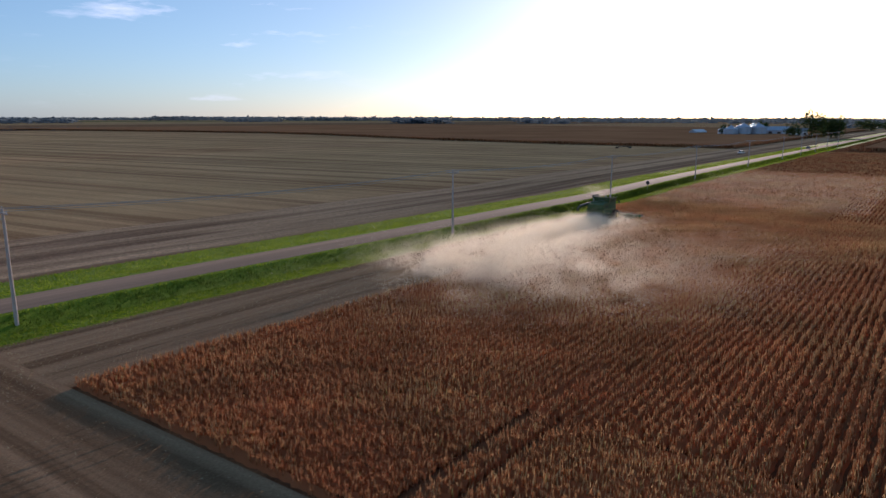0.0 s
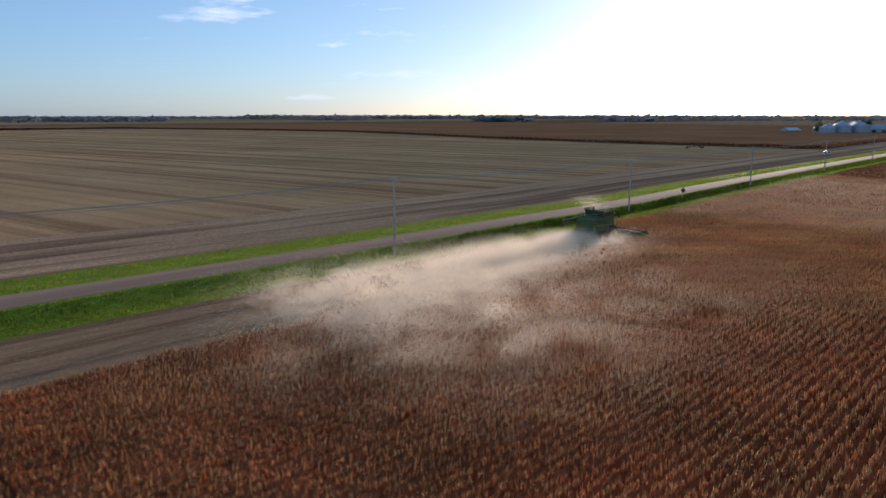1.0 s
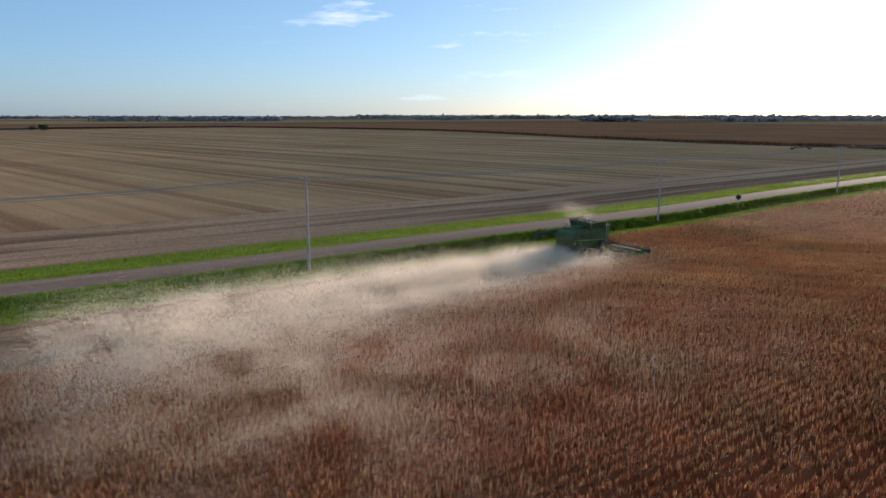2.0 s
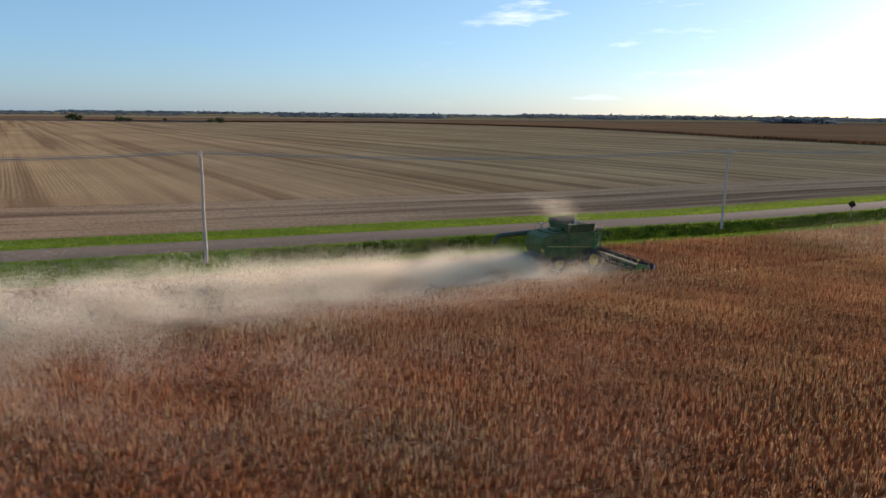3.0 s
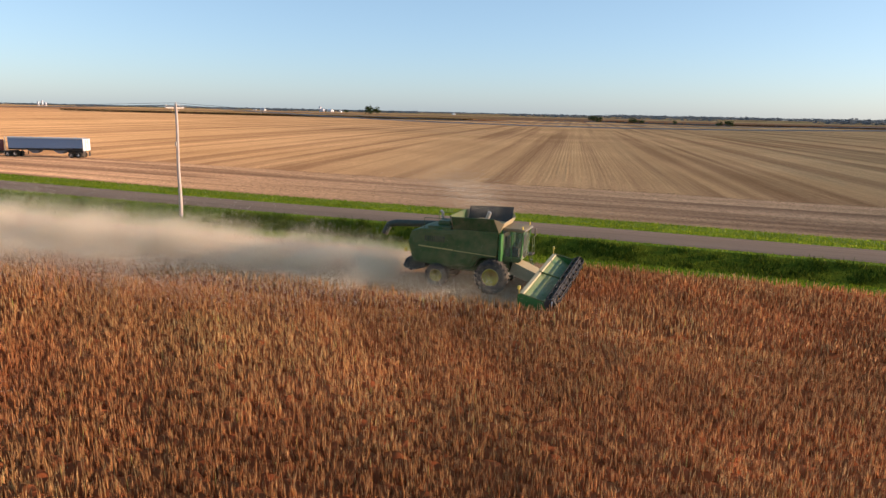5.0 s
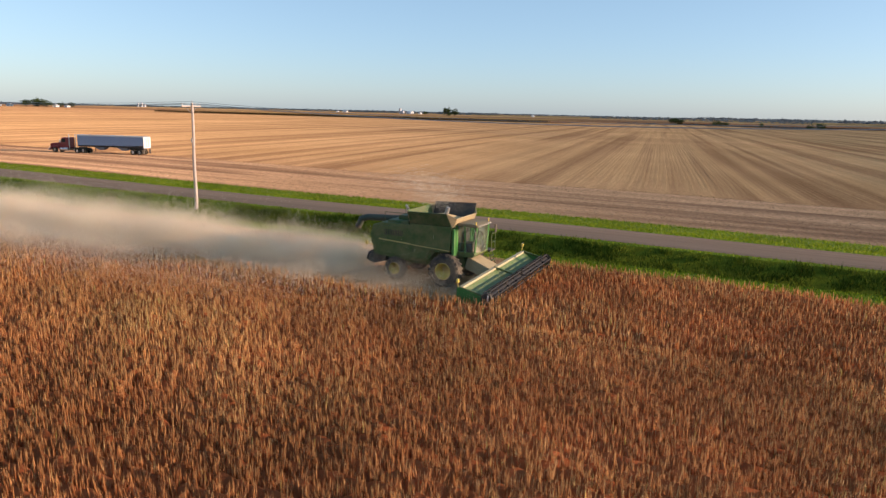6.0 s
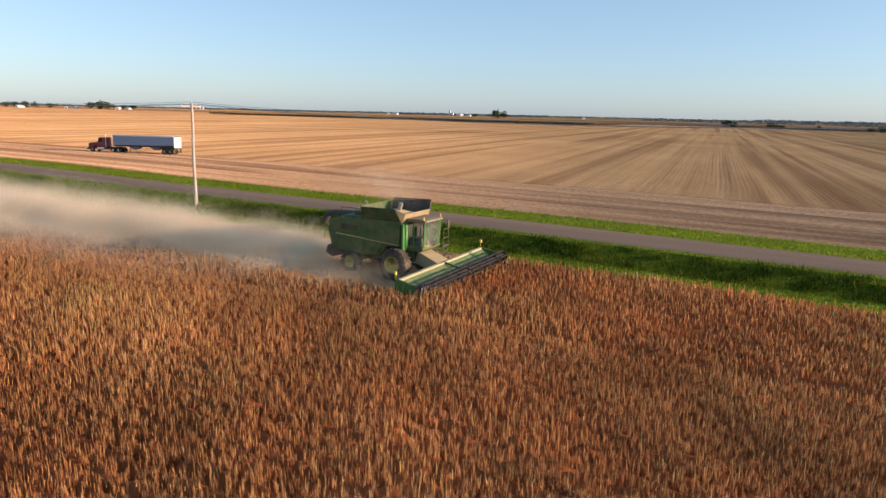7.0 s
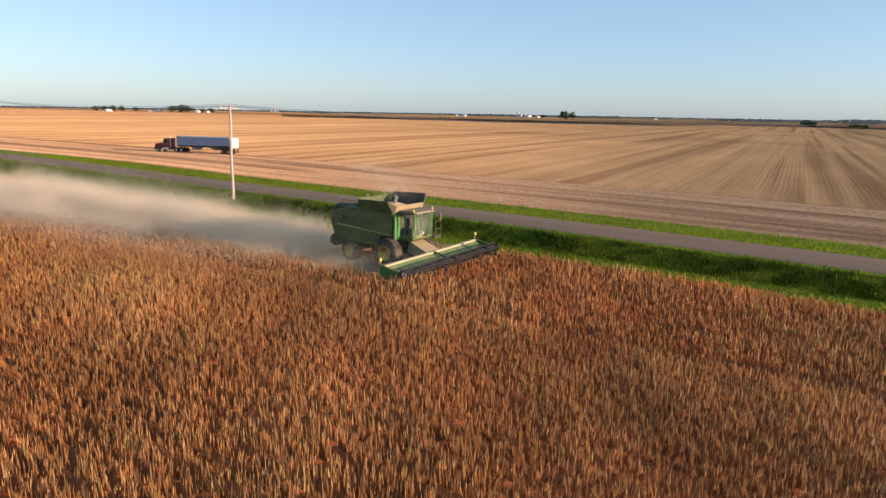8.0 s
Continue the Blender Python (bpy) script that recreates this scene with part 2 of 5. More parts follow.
def box(bm, x0, x1, y0, y1, z0, z1, bevel=0.0):
    vs = [bm.verts.new((x, y, z)) for x in (x0, x1) for y in (y0, y1) for z in (z0, z1)]
    fs = [bm.faces.new([vs[i] for i in f]) for f in ((0, 1, 3, 2), (4, 6, 7, 5), (0, 4, 5, 1), (2, 3, 7, 6), (0, 2, 6, 4), (1, 5, 7, 3))]
    if bevel:
        es = list({e for f in fs for e in f.edges})
        bmesh.ops.bevel(bm, geom=es, offset=bevel, segments=2, affect="EDGES", profile=0.6)


def tube(bm, a, b, r0, r1=None, n=12, caps=True):
    a, b = Vector(a), Vector(b)
    r1 = r0 if r1 is None else r1
    q = (b - a).to_track_quat("Z", "Y")
    ra = [bm.verts.new(a + q @ Vector((r0 * math.cos(2 * math.pi * i / n), r0 * math.sin(2 * math.pi * i / n), 0))) for i in range(n)]
    rb = [bm.verts.new(b + q @ Vector((r1 * math.cos(2 * math.pi * i / n), r1 * math.sin(2 * math.pi * i / n), 0))) for i in range(n)]
    for i in range(n):
        bm.faces.new((ra[i], ra[(i + 1) % n], rb[(i + 1) % n], rb[i]))
    if caps:
        bm.faces.new(ra[::-1])
        bm.faces.new(rb)


def prism(bm, outline, y0, y1, bevel=0.0):
    """An outline in (x, z), drawn counter-clockwise, pulled from y0 to y1."""
    a = [bm.verts.new((x, y0, z)) for x, z in outline]
    b = [bm.verts.new((x, y1, z)) for x, z in outline]
    k = len(outline)
    fs = [bm.faces.new(a), bm.faces.new(b[::-1])]
    for i in range(k):
        fs.append(bm.faces.new((a[i], b[i], b[(i + 1) % k], a[(i + 1) % k])))
    bmesh.ops.recalc_face_normals(bm, faces=fs)
    if bevel:
        bmesh.ops.bevel(bm, geom=list({e for f in fs for e in f.edges}), offset=bevel, segments=2, affect="EDGES", profile=0.6)


FIELD = -0.85           # level of the fields; the road lies about a metre higher
ROAD_S, ROAD_N = 2.14, 7.61


def rise(x):
    """The land swells gently: about a metre higher in the west than by the harvester."""
    x = np.asarray(x, float)
    west = 0.5 * (1 - np.tanh((x + 28.0) / 32.0))
    east = 0.5 * (1 + np.tanh((x - 110.0) / 20.0))
    return 0.86 * west - 0.34 * np.exp(-((x - 68.0) / 26.0) ** 2) + 0.13 * east


def on_land(pieces):
    """Lift loose vertices by the swell of the land under them."""
    v, f = pieces
    v = np.array(v, float)
    v[:, 2] += rise(v[:, 0])
    return v, f

# ---------------------------------------------------------------- ground
PROFILE = [(-4800, FIELD, M_soil), (-5.0, FIELD, M_turf), (-2.4, FIELD - 0.12, M_turf), (-0.8, FIELD - 0.12, M_shaded_bank), (1.2, 0.1, M_turf), (ROAD_S, 0.12, M_soil),
           (ROAD_N, 0.12, M_turf), (8.6, 0.08, M_turf), (14.0, -0.6, M_turf), (19.3, FIELD, M_head), (48.0, FIELD, M_dirt),
           (900.0, FIELD, M_far2), (1500.0, FIELD, M_far1), (2300.0, FIELD, M_far3), (2700.0, FIELD, M_far1), (4800.0, FIELD, M_far1)]
mats = [M_soil, M_turf, M_shaded_bank, M_head, M_dirt, M_far1, M_far2, M_far3]
xs = [-4800, -2500, -1200, -600, -300] + list(range(-180, 261, 8)) + [300, 600, 1200, 2500, 4800]
gv, gf, gs = [], [], []
for y, z, _ in PROFILE:
    gv += [(x, y, z) for x in xs]
for j in range(len(PROFILE) - 1):
    for i in range(len(xs) - 1):
        a = j * len(xs) + i
        gf.append((a, a + 1, a + 1 + len(xs), a + len(xs)))
        # west of the first pole the bank is mown turf, without painted shade
        gs.append(mats.index(M_turf if PROFILE[j][2] is M_shaded_bank and xs[i] < 0 else PROFILE[j][2]))
ground = tagged(new("ground", np_mesh("ground", *on_land((gv, gf)), mats, gs)), "flat farmland with cut stubble, soil and mown grass verges", "ground", kind="structure")



def flat_sheet(name, x0, x1, y0, y1, z, material, step=6.0):
    """A thin level sheet that follows the swell of the land."""
    k = max(1, int((x1 - x0) / step))
    v = [(x0 + (x1 - x0) * i / k, y, z) for i in range(k + 1) for y in (y0, y1)]
    return np_mesh(name, *on_land((v, [(2 * i, 2 * i + 2, 2 * i + 3, 2 * i + 1) for i in range(k)])), [material])


tagged(new("cut_strip", flat_sheet("cut_strip", -69, 38, -17.5, -4.2, FIELD + 0.02, M_cut)), "freshly cut soybean stubble strip beside the grass verge", "stubble", kind="structure")
tagged(new("cut_headland", flat_sheet("cut_headland", -600, -69, -400, -4.2, FIELD + 0.02, M_cutw)), "cut soybean stubble field strewn with pale straw", "stubble", kind="structure")

rv, rf = [], []
rx = np.linspace(-1500, 2500, 401)
for y, z in ((ROAD_S, 0.13), (ROAD_S + 0.25, 0.2), ((ROAD_S + ROAD_N) / 2, 0.27), (ROAD_N - 0.25, 0.2), (ROAD_N, 0.13)):
    edge = y in (ROAD_S, ROAD_N)
    rv += [(x, y + (0.18 * noise.noise((x * 0.2, y, 0)) if edge else 0), z) for x in rx]
for j in range(4):
    for i in range(len(rx) - 1):
        a = j * len(rx) + i
        rf.append((a, a + 1, a + 1 + len(rx), a + len(rx)))
tagged(new("road", np_mesh("road", *on_land((rv, rf)), [M_road])), "straight two-lane country road of worn grey asphalt", "road", kind="structure")

# ---------------------------------------------------------------- standing soybeans
rng = np.random.default_rng(7)
ROW = 0.76
EDGE_W, EDGE_S, EDGE_N, HEAD_E = -69.0, -17.5, -5.4, -54.0
FRONT = 37.2            # the crop ahead of the harvester starts here


def swell(x, y):
    """Slow changes in the height of the crop."""
    return 0.07 * np.sin(x * 0.31 + 1.3 * np.sin(y * 0.23)) + 0.06 * np.sin(y * 0.47 + x * 0.11) + 0.04 * np.sin(x * 1.1 + y * 0.9) - 0.16 * np.exp(-((y + 20.4 + 0.5 * np.sin(x * 0.07)) / 0.5) ** 2)


def spindles(x, y, height, width, lean):
    """One plant at each place: a slim three-sided plume, widest above the middle."""
    k = len(x)
    lx, ly = rng.normal(0, lean, k) * height, rng.normal(0, lean, k) * height
    mid = rng.uniform(0.5, 0.75, k)
    v = np.empty((k, 5, 3))
    v[:, 0] = np.stack([x, y, np.full(k, FIELD)], 1)
    v[:, 4] = np.stack([x + lx, y + ly, FIELD + height], 1)
    turn = rng.uniform(0, 2 * np.pi, k)
    for i in range(3):
        a, w = turn + i * 2 * np.pi / 3, width / 2 * rng.uniform(0.7, 1.3, k)
        v[:, 1 + i] = np.stack([x + lx * mid + np.cos(a) * w, y + ly * mid + np.sin(a) * w, FIELD + height * mid * rng.uniform(0.85, 1.1, k)], 1)
    sides = np.array([[0, 2, 1], [0, 3, 2], [0, 1, 3], [4, 1, 2], [4, 2, 3], [4, 3, 1]])
    return v.reshape(-1, 3), ((np.arange(k) * 5)[:, None, None] + sides).reshape(-1, 3)


def kites(x, y, z0, height, width, lean):
    """One standing blade or stalk at each place: two triangles from the ground to a tip."""
    k = len(x)
    a = rng.uniform(0, 2 * np.pi, k)
    dx, dy = np.cos(a) * width / 2, np.sin(a) * width / 2
    lx, ly = rng.normal(0, 1, k) * lean * height, rng.normal(0, 1, k) * lean * height
    mid = rng.uniform(0.45, 0.8, k)
    v = np.empty((k, 4, 3))
    v[:, 0] = np.stack([x, y, z0], 1)
    v[:, 1] = np.stack([x + dx + lx * mid, y + dy + ly * mid, z0 + height * mid], 1)
    v[:, 3] = np.stack([x - dx + lx * mid, y - dy + ly * mid, z0 + height * mid], 1)
    v[:, 2] = np.stack([x + lx, y + ly, z0 + height], 1)
    base = (np.arange(k) * 4)[:, None]
    return v.reshape(-1, 3), base + np.array([[0, 1, 2, 3]])


def blades(x, y, z0, height, width, lean, row=None):
    """One upright pointed blade at each place: one triangle. row: the direction in which the blades stand in line."""
    k = len(x)
    a = rng.uniform(0, 2 * np.pi, k) if row is None else rng.normal(row, 0.35, k)
    dx, dy = np.cos(a) * width / 2, np.sin(a) * width / 2
    lx, ly = rng.normal(0, lean, k) * height, rng.normal(0, lean, k) * height
    v = np.empty((k, 3, 3))
    v[:, 0] = np.stack([x - dx, y - dy, z0], 1)
    v[:, 1] = np.stack([x + dx, y + dy, z0], 1)
    v[:, 2] = np.stack([x + lx, y + ly, z0 + height], 1)
    return v.reshape(-1, 3), (np.arange(k) * 3)[:, None] + np.array([[0, 1, 2]])


def row_plants(x0, x1, y0, y1, step, per, width, along_x=True, spare=None, spread=0.12, bush=0.06, plume=0.07):
    """Plants along rows in a rectangle: each a narrow plume of one or two stalks hung with pods and twigs."""
    if along_x:
        lines = np.arange(math.ceil(y0 / ROW) * ROW, y1, ROW)
        run = np.arange(x0, x1, step)
    else:
        lines = np.arange(math.ceil(x0 / ROW) * ROW, x1, ROW)
        run = np.arange(y0, y1, step)
    c, r = np.meshgrid(lines, run)
    c, r = c.ravel(), r.ravel()
    r = r + rng.uniform(-0.6, 0.6, len(r)) * step
    c = c + rng.normal(0, spread, len(c))
    x, y = (r, c) if along_x else (c, r)
    keep = rng.uniform(size=len(x)) > 0.05
    if spare is not None:
        keep &= ~spare(x, y)
    x, y = x[keep], y[keep]
    tall = (0.86 + swell(x, y)) * rng.uniform(0.82, 1.1, len(x))
    stems = spindles(x, y, tall, plume * rng.uniform(0.7, 1.3, len(x)), 0.06)
    tall, x, y = np.repeat(tall, per), np.repeat(x, per), np.repeat(y, per)
    x, y = x + rng.normal(0, bush, len(x)), y + rng.normal(0, bush, len(x))
    tall = tall * rng.uniform(0.86, 1.05, len(x))
    h = rng.uniform(0.10, 0.34, len(x)) * (0.85 + 5 * width)
    foot = (tall - h) * (1 - 0.8 * rng.uniform(size=len(x)) ** 1.3)
    twigs = blades(x, y, FIELD + foot, h, width * rng.uniform(0.7, 1.6, len(x)), 0.13)
    return [stems, twigs]


def near(x, y):
    return (x > -25) & (x < 96) & (y > -46) & (y < EDGE_N)


def west(x, y):
    return ((x < 10) & (y > -66) & (y < EDGE_S)) | ((x < 55) & (y > -57) & (y < -46))


def close(x, y):
    return (x > 14) & (x < 82) & (y > -42) & (y < -21)


def gone(x, y):
    return (x < FRONT) & (y > EDGE_S)


def tramline(x, y):
    """Two wheel tracks left by a sprayer along the western end rows."""
    return (x < -44) & ((np.abs(y + 44.6) < 0.26) | (np.abs(y + 46.7) < 0.26))


def join(pieces):
    v, f, o = [], [], 0
    for a, b in pieces:
        v.append(a)
        f.append(b + o)
        o += len(a)
    return np.concatenate(v), np.concatenate(f)


def ridge(lines, run, along_x, spare=None, half=0.3, top=0.45):
    """The dense heart of each row: a low ragged hedge."""
    v, f, o = [], [], 0
    for c in lines:
        k = len(run)
        r = run
        cc = c + rng.normal(0, 0.03, k)
        x, y = (r, cc) if along_x else (cc, r)
        h = (top + swell(x, y)) * rng.uniform(0.75, 1.15, k)
        w = half * rng.uniform(0.7, 1.3, k)
        pts = np.empty((k, 3, 3))
        for q, side in enumerate((-1, 0, 1)):
            sx, sy = (x, y + side * w) if along_x else (x + side * w, y)
            pts[:, q] = np.stack([sx, sy, np.full(k, FIELD) + (h if side == 0 else 0)], 1)
        i = np.arange(k - 1) * 3
        quads = np.concatenate([np.stack([i, i + 3, i + 4, i + 1], 1), np.stack([i + 1, i + 4, i + 5, i + 2], 1)])
        if spare is not None:
            s = spare(x, y)
            bad = s[:-1] | s[1:]
            quads = quads[~np.concatenate([bad, bad])]
        v.append(pts.reshape(-1, 3))
        f.append(quads + o)
        o += 3 * k
    return np.concatenate(v), np.concatenate(f)


def rows_between(a, b):
    return np.arange(math.ceil(a / ROW) * ROW, b, ROW)


crop = [
    row_plants(14, 82, -42, -21, 0.046, 8, 0.016, True, gone, 0.26, 0.04, 0.042),
    row_plants(-25, 96, -46, EDGE_N, 0.1, 4, 0.033, True, lambda x, y: gone(x, y) | close(x, y), 0.2, 0.055, 0.075),
    row_plants(HEAD_E, 10, -66, EDGE_S, 0.13, 4, 0.036, True, lambda x, y: near(x, y) | close(x, y) | tramline(x, y), 0.12, 0.07, 0.1),
    row_plants(10, 55, -57, -46, 0.1, 6, 0.03, True, None, 0.22, 0.06, 0.075),
    row_plants(175, 350, -84, EDGE_N, 1.3, 1, 0.36, True, None, 0.1, 0.2, 0.4),
    row_plants(HEAD_E, 175, -80, EDGE_N, 0.5, 4, 0.09, True, lambda x, y: gone(x, y) | near(x, y) | west(x, y) | close(x, y), 0.1, 0.12, 0.2),
    row_plants(EDGE_W, HEAD_E, -84, EDGE_S, 0.12, 5, 0.036, False, tramline, 0.2, 0.07, 0.09),
]
crop = [join([zone[i] for zone in crop]) for i in (0, 1)]
for piece, says in zip(crop, ("upright pod-covered stems of ripe dry soybean plants in rows", "rust-brown pods and twigs of ripe soybean plants in rows")):
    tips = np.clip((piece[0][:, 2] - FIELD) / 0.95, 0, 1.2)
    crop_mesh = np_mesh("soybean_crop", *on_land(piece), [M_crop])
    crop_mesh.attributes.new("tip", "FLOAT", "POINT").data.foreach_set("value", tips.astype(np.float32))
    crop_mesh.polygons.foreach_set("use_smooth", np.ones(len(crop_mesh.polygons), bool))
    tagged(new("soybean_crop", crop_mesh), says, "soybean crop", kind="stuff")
core = join([
    ridge(rows_between(-84, EDGE_N), np.arange(HEAD_E, 175, 0.7), True, lambda x, y: gone(x, y) | close(x, y)),
    ridge(rows_between(-42, -21), np.arange(13.5, 82.5, 0.25), True, gone, 0.34, 0.54),
    ridge(rows_between(EDGE_W, HEAD_E), np.arange(-84, EDGE_S, 0.4), False, tramline),
    ridge(rows_between(-84, EDGE_N), np.arange(175, 350, 2.5), True, None, 0.26, 0.7),
    ridge(np.arange(-180, -84, ROW * 1.0), np.arange(-69, 350, 6.0), True, None, 0.3, 0.7),
])
tagged(new("soybean_rows", np_mesh("soybean_rows", *on_land(core), [M_core])), "dense brown hearts of the soybean rows", "soybean crop", kind="stuff")

# ---------------------------------------------------------------- verge grass and straw


def level(y):
    ys = [p[0] for p in PROFILE]
    zs = [p[1] for p in PROFILE]
    return np.interp(y, ys, zs)


def scatter(x0, x1, y0, y1, k, h0, h1, width, lean):
    x, y = rng.uniform(x0, x1, k), rng.uniform(y0, y1, k)
    h = rng.uniform(h0, h1, k)
    return blades(x, y, level(y) - 0.02, h, width * rng.uniform(0.6, 1.4, k), lean)


grass = join([
    scatter(-80, 140, -4.9, -0.9, 52000, 0.08, 0.24, 0.09, 0.5),
    scatter(-80, 4, -0.9, 1.3, 9000, 0.06, 0.2, 0.09, 0.5),
    scatter(-80, 140, 1.2, ROAD_S - 0.1, 9000, 0.06, 0.2, 0.08, 0.5),
    scatter(-80, 140, ROAD_N + 0.1, 19.6, 60000, 0.08, 0.24, 0.11, 0.5),
    scatter(140, 420, -4.9, ROAD_S - 0.1, 12000, 0.1, 0.35, 0.3, 0.4),
    scatter(140, 420, ROAD_N + 0.1, 19.3, 14000, 0.1, 0.3, 0.3, 0.4),
])
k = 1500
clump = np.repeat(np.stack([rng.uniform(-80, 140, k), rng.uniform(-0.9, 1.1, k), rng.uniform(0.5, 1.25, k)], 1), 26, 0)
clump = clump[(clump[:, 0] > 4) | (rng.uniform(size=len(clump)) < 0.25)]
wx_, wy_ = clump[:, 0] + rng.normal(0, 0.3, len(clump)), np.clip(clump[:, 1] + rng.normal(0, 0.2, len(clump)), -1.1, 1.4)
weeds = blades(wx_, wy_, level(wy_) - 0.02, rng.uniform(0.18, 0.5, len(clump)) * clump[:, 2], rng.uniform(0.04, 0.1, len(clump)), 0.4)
tagged(new("bank_weeds", np_mesh("bank_weeds", *on_land(weeds), [M_shaded_weeds])), "rank weeds in clumps on the road bank, green darkened for shade", "weeds", kind="stuff")
tagged(new("verge_grass", np_mesh("verge_grass", *on_land(grass), [M_grass])), "thick green roadside grass with paler seeding tips", "grass", kind="stuff")

k = 42000
ly_ = rng.uniform(20, 49.5, k)
litter = blades(rng.uniform(-110, 150, k), ly_, np.full(k, FIELD), rng.uniform(0.02, 0.07, k), rng.uniform(0.08, 0.22, k), 1.2)
tagged(new("headland_litter", np_mesh("headland_litter", *on_land(litter), [M_litter])), "broken stalks and straw tufts strewn along the end rows", "straw", kind="stuff")

# straw and short stalks on the cut ground
straw = join([
    blades(*(lambda k: (rng.uniform(-75, 37, k), rng.uniform(-17.3, -4.4, k), np.full(k, FIELD)))(18000), rng.uniform(0.03, 0.15, 18000), 0.07, 1.2),
    blades(*(lambda k: (rng.uniform(-120, -69.3, k), rng.uniform(-70, -4.4, k), np.full(k, FIELD)))(28000), rng.uniform(0.03, 0.12, 28000), 0.045, 1.2),
])
tagged(new("straw_litter", np_mesh("straw_litter", *on_land(straw), [M_straw])), "pale chopped straw and short cut stalks on the soil", "straw", kind="stuff")


def stubble_rows(x0, x1, y0, y1, turn, step, height, half, origin=(0.0, 0.0), jag=0.0):
    """Rows of cut stalks as long low ridges of uneven height. turn: degrees the rows lean to the left of north."""
    u = np.array([math.cos(radians(turn)), math.sin(radians(turn))])
    w = np.array([-math.sin(radians(turn)), math.cos(radians(turn))])
    reach = 0.5 * math.hypot(x1 - x0, y1 - y0)
    mid = np.array([(x0 + x1) / 2, (y0 + y1) / 2])
    v, f, o = [], [], 0
    k = int(2 * reach / step) + 1
    for a in np.arange(-reach, reach, ROW):
        along = np.linspace(-reach, reach, k) + rng.uniform(-0.3, 0.3, k) * step
        c = a + rng.normal(0, 0.04, k)
        x = mid[0] + u[0] * c + w[0] * along
        y = mid[1] + u[1] * c + w[1] * along
        inside = (x > x0) & (x < x1) & (y > y0 + rng.uniform(-jag, jag)) & (y < y1)
        if inside.sum() < 2:
            continue
        x, y, c = x[inside], y[inside], c[inside]
        h = height * rng.uniform(0.45, 1.3, len(x)) * (0.75 + 0.35 * math.sin(a * 0.52) * math.sin(a * 0.13))
        h[0] = h[-1] = 0
        p = np.empty((len(x), 3, 3))
        for q, side in enumerate((-1, 0, 1)):
            p[:, q] = np.stack([x + u[0] * side * half, y + u[1] * side * half, FIELD + (h if side == 0 else 0 * h - 0.01)], 1)
        i = np.arange(len(x) - 1) * 3
        v.append(p.reshape(-1, 3))
        f.append(np.concatenate([np.stack([i, i + 3, i + 4, i + 1], 1), np.stack([i + 1, i + 4, i + 5, i + 2], 1)]) + o)
        o += 3 * len(x)
    return np.concatenate(v), np.concatenate(f)


stub = join([stubble_rows(-160, 250, 49, 260, 8.2, 14.0, 0.06, 0.35, jag=2.0), stubble_rows(-640, -160, 49, 700, 8.2, 24, 0.06, 0.35), stubble_rows(250, 364, 49, 260, 8.2, 18, 0.06, 0.35), stubble_rows(-160, 372, 260, 880, 8.2, 40, 0.06, 0.35)])
tagged(new("field_stubble", np_mesh("field_stubble", *on_land(stub), [M_stubble])), "golden stubble left standing in north-running rows", "stubble", kind="stuff")
stub = stubble_rows(-260, 364, 20.0, 48, 90, 4.0, 0.06, 0.36)
tagged(new("headland_stubble", np_mesh("headland_stubble", *on_land(stub), [M_head])), "trampled pinkish-brown stubble along the field's end rows", "stubble", kind="stuff")
stub = join([stubble_rows(-69, 35, -17.2, -4.6, 90, 1.2, 0.1, 0.16), stubble_rows(-69, -54, -17.2, -4.6, 90, 1.2, 0.08, 0.16)])
tagged(new("strip_stubble", np_mesh("strip_stubble", *on_land(stub), [M_cut])), "short fresh-cut soybean stubble rows beside the verge", "stubble", kind="stuff")
stub = stubble_rows(-150, -69.4, -80, -4.6, 90, 1.5, 0.1, 0.16)
tagged(new("west_stubble", np_mesh("west_stubble", *on_land(stub), [M_cutw])), "short cut soybean stubble rows west of the crop", "stubble", kind="stuff")

# ---------------------------------------------------------------- the combine harvester
M_green = paint("harvester_green", (0.04, 0.09, 0.017), 0.5, 0.75, (0.19, 0.165, 0.07))
# brighter copy of the body green; on the front panels it stands for sunlight
M_bright_green = paint("harvester_bright_green", (0.025, 0.17, 0.03), 0.4, 0.3, (0.2, 0.18, 0.1))
M_roofc = paint("cab_roof_dust", (0.20, 0.16, 0.085), 0.7, 0.5, (0.30, 0.23, 0.13))
M_stripe = paint("faded_stripe", (0.42, 0.36, 0.12), 0.6, 0.6)
M_dgreen = paint("harvester_shade_green", (0.018, 0.075, 0.016), 0.5, 0.5)
M_yellow = paint("rim_yellow", (0.62, 0.45, 0.04), 0.5, 0.7)
M_rubber = paint("tyre_rubber", (0.022, 0.021, 0.02), 0.85, 0.75, (0.22, 0.17, 0.11))
M_black = paint("black_plastic", (0.018, 0.018, 0.02), 0.5, 0.35)
M_steel = paint("worn_steel", (0.42, 0.41, 0.38), 0.4, 0.5, (0.32, 0.24, 0.15), 0.7)
M_dusty = paint("dusty_panel", (0.38, 0.30, 0.17), 0.75, 0.5, (0.26, 0.2, 0.11))
M_grain = paint("soybean_grain", (0.55, 0.40, 0.20), 0.85, 0.4, (0.4, 0.27, 0.12), 0, 8)
M_reel = paint("reel_black", (0.012, 0.012, 0.013), 0.6, 0.12)
M_auger = paint("auger_dark_green", (0.03, 0.045, 0.03), 0.55, 0.35, (0.16, 0.14, 0.10))
M_cream = paint("dusty_cream_beam", (0.46, 0.40, 0.24), 0.7, 0.5, (0.34, 0.28, 0.16))
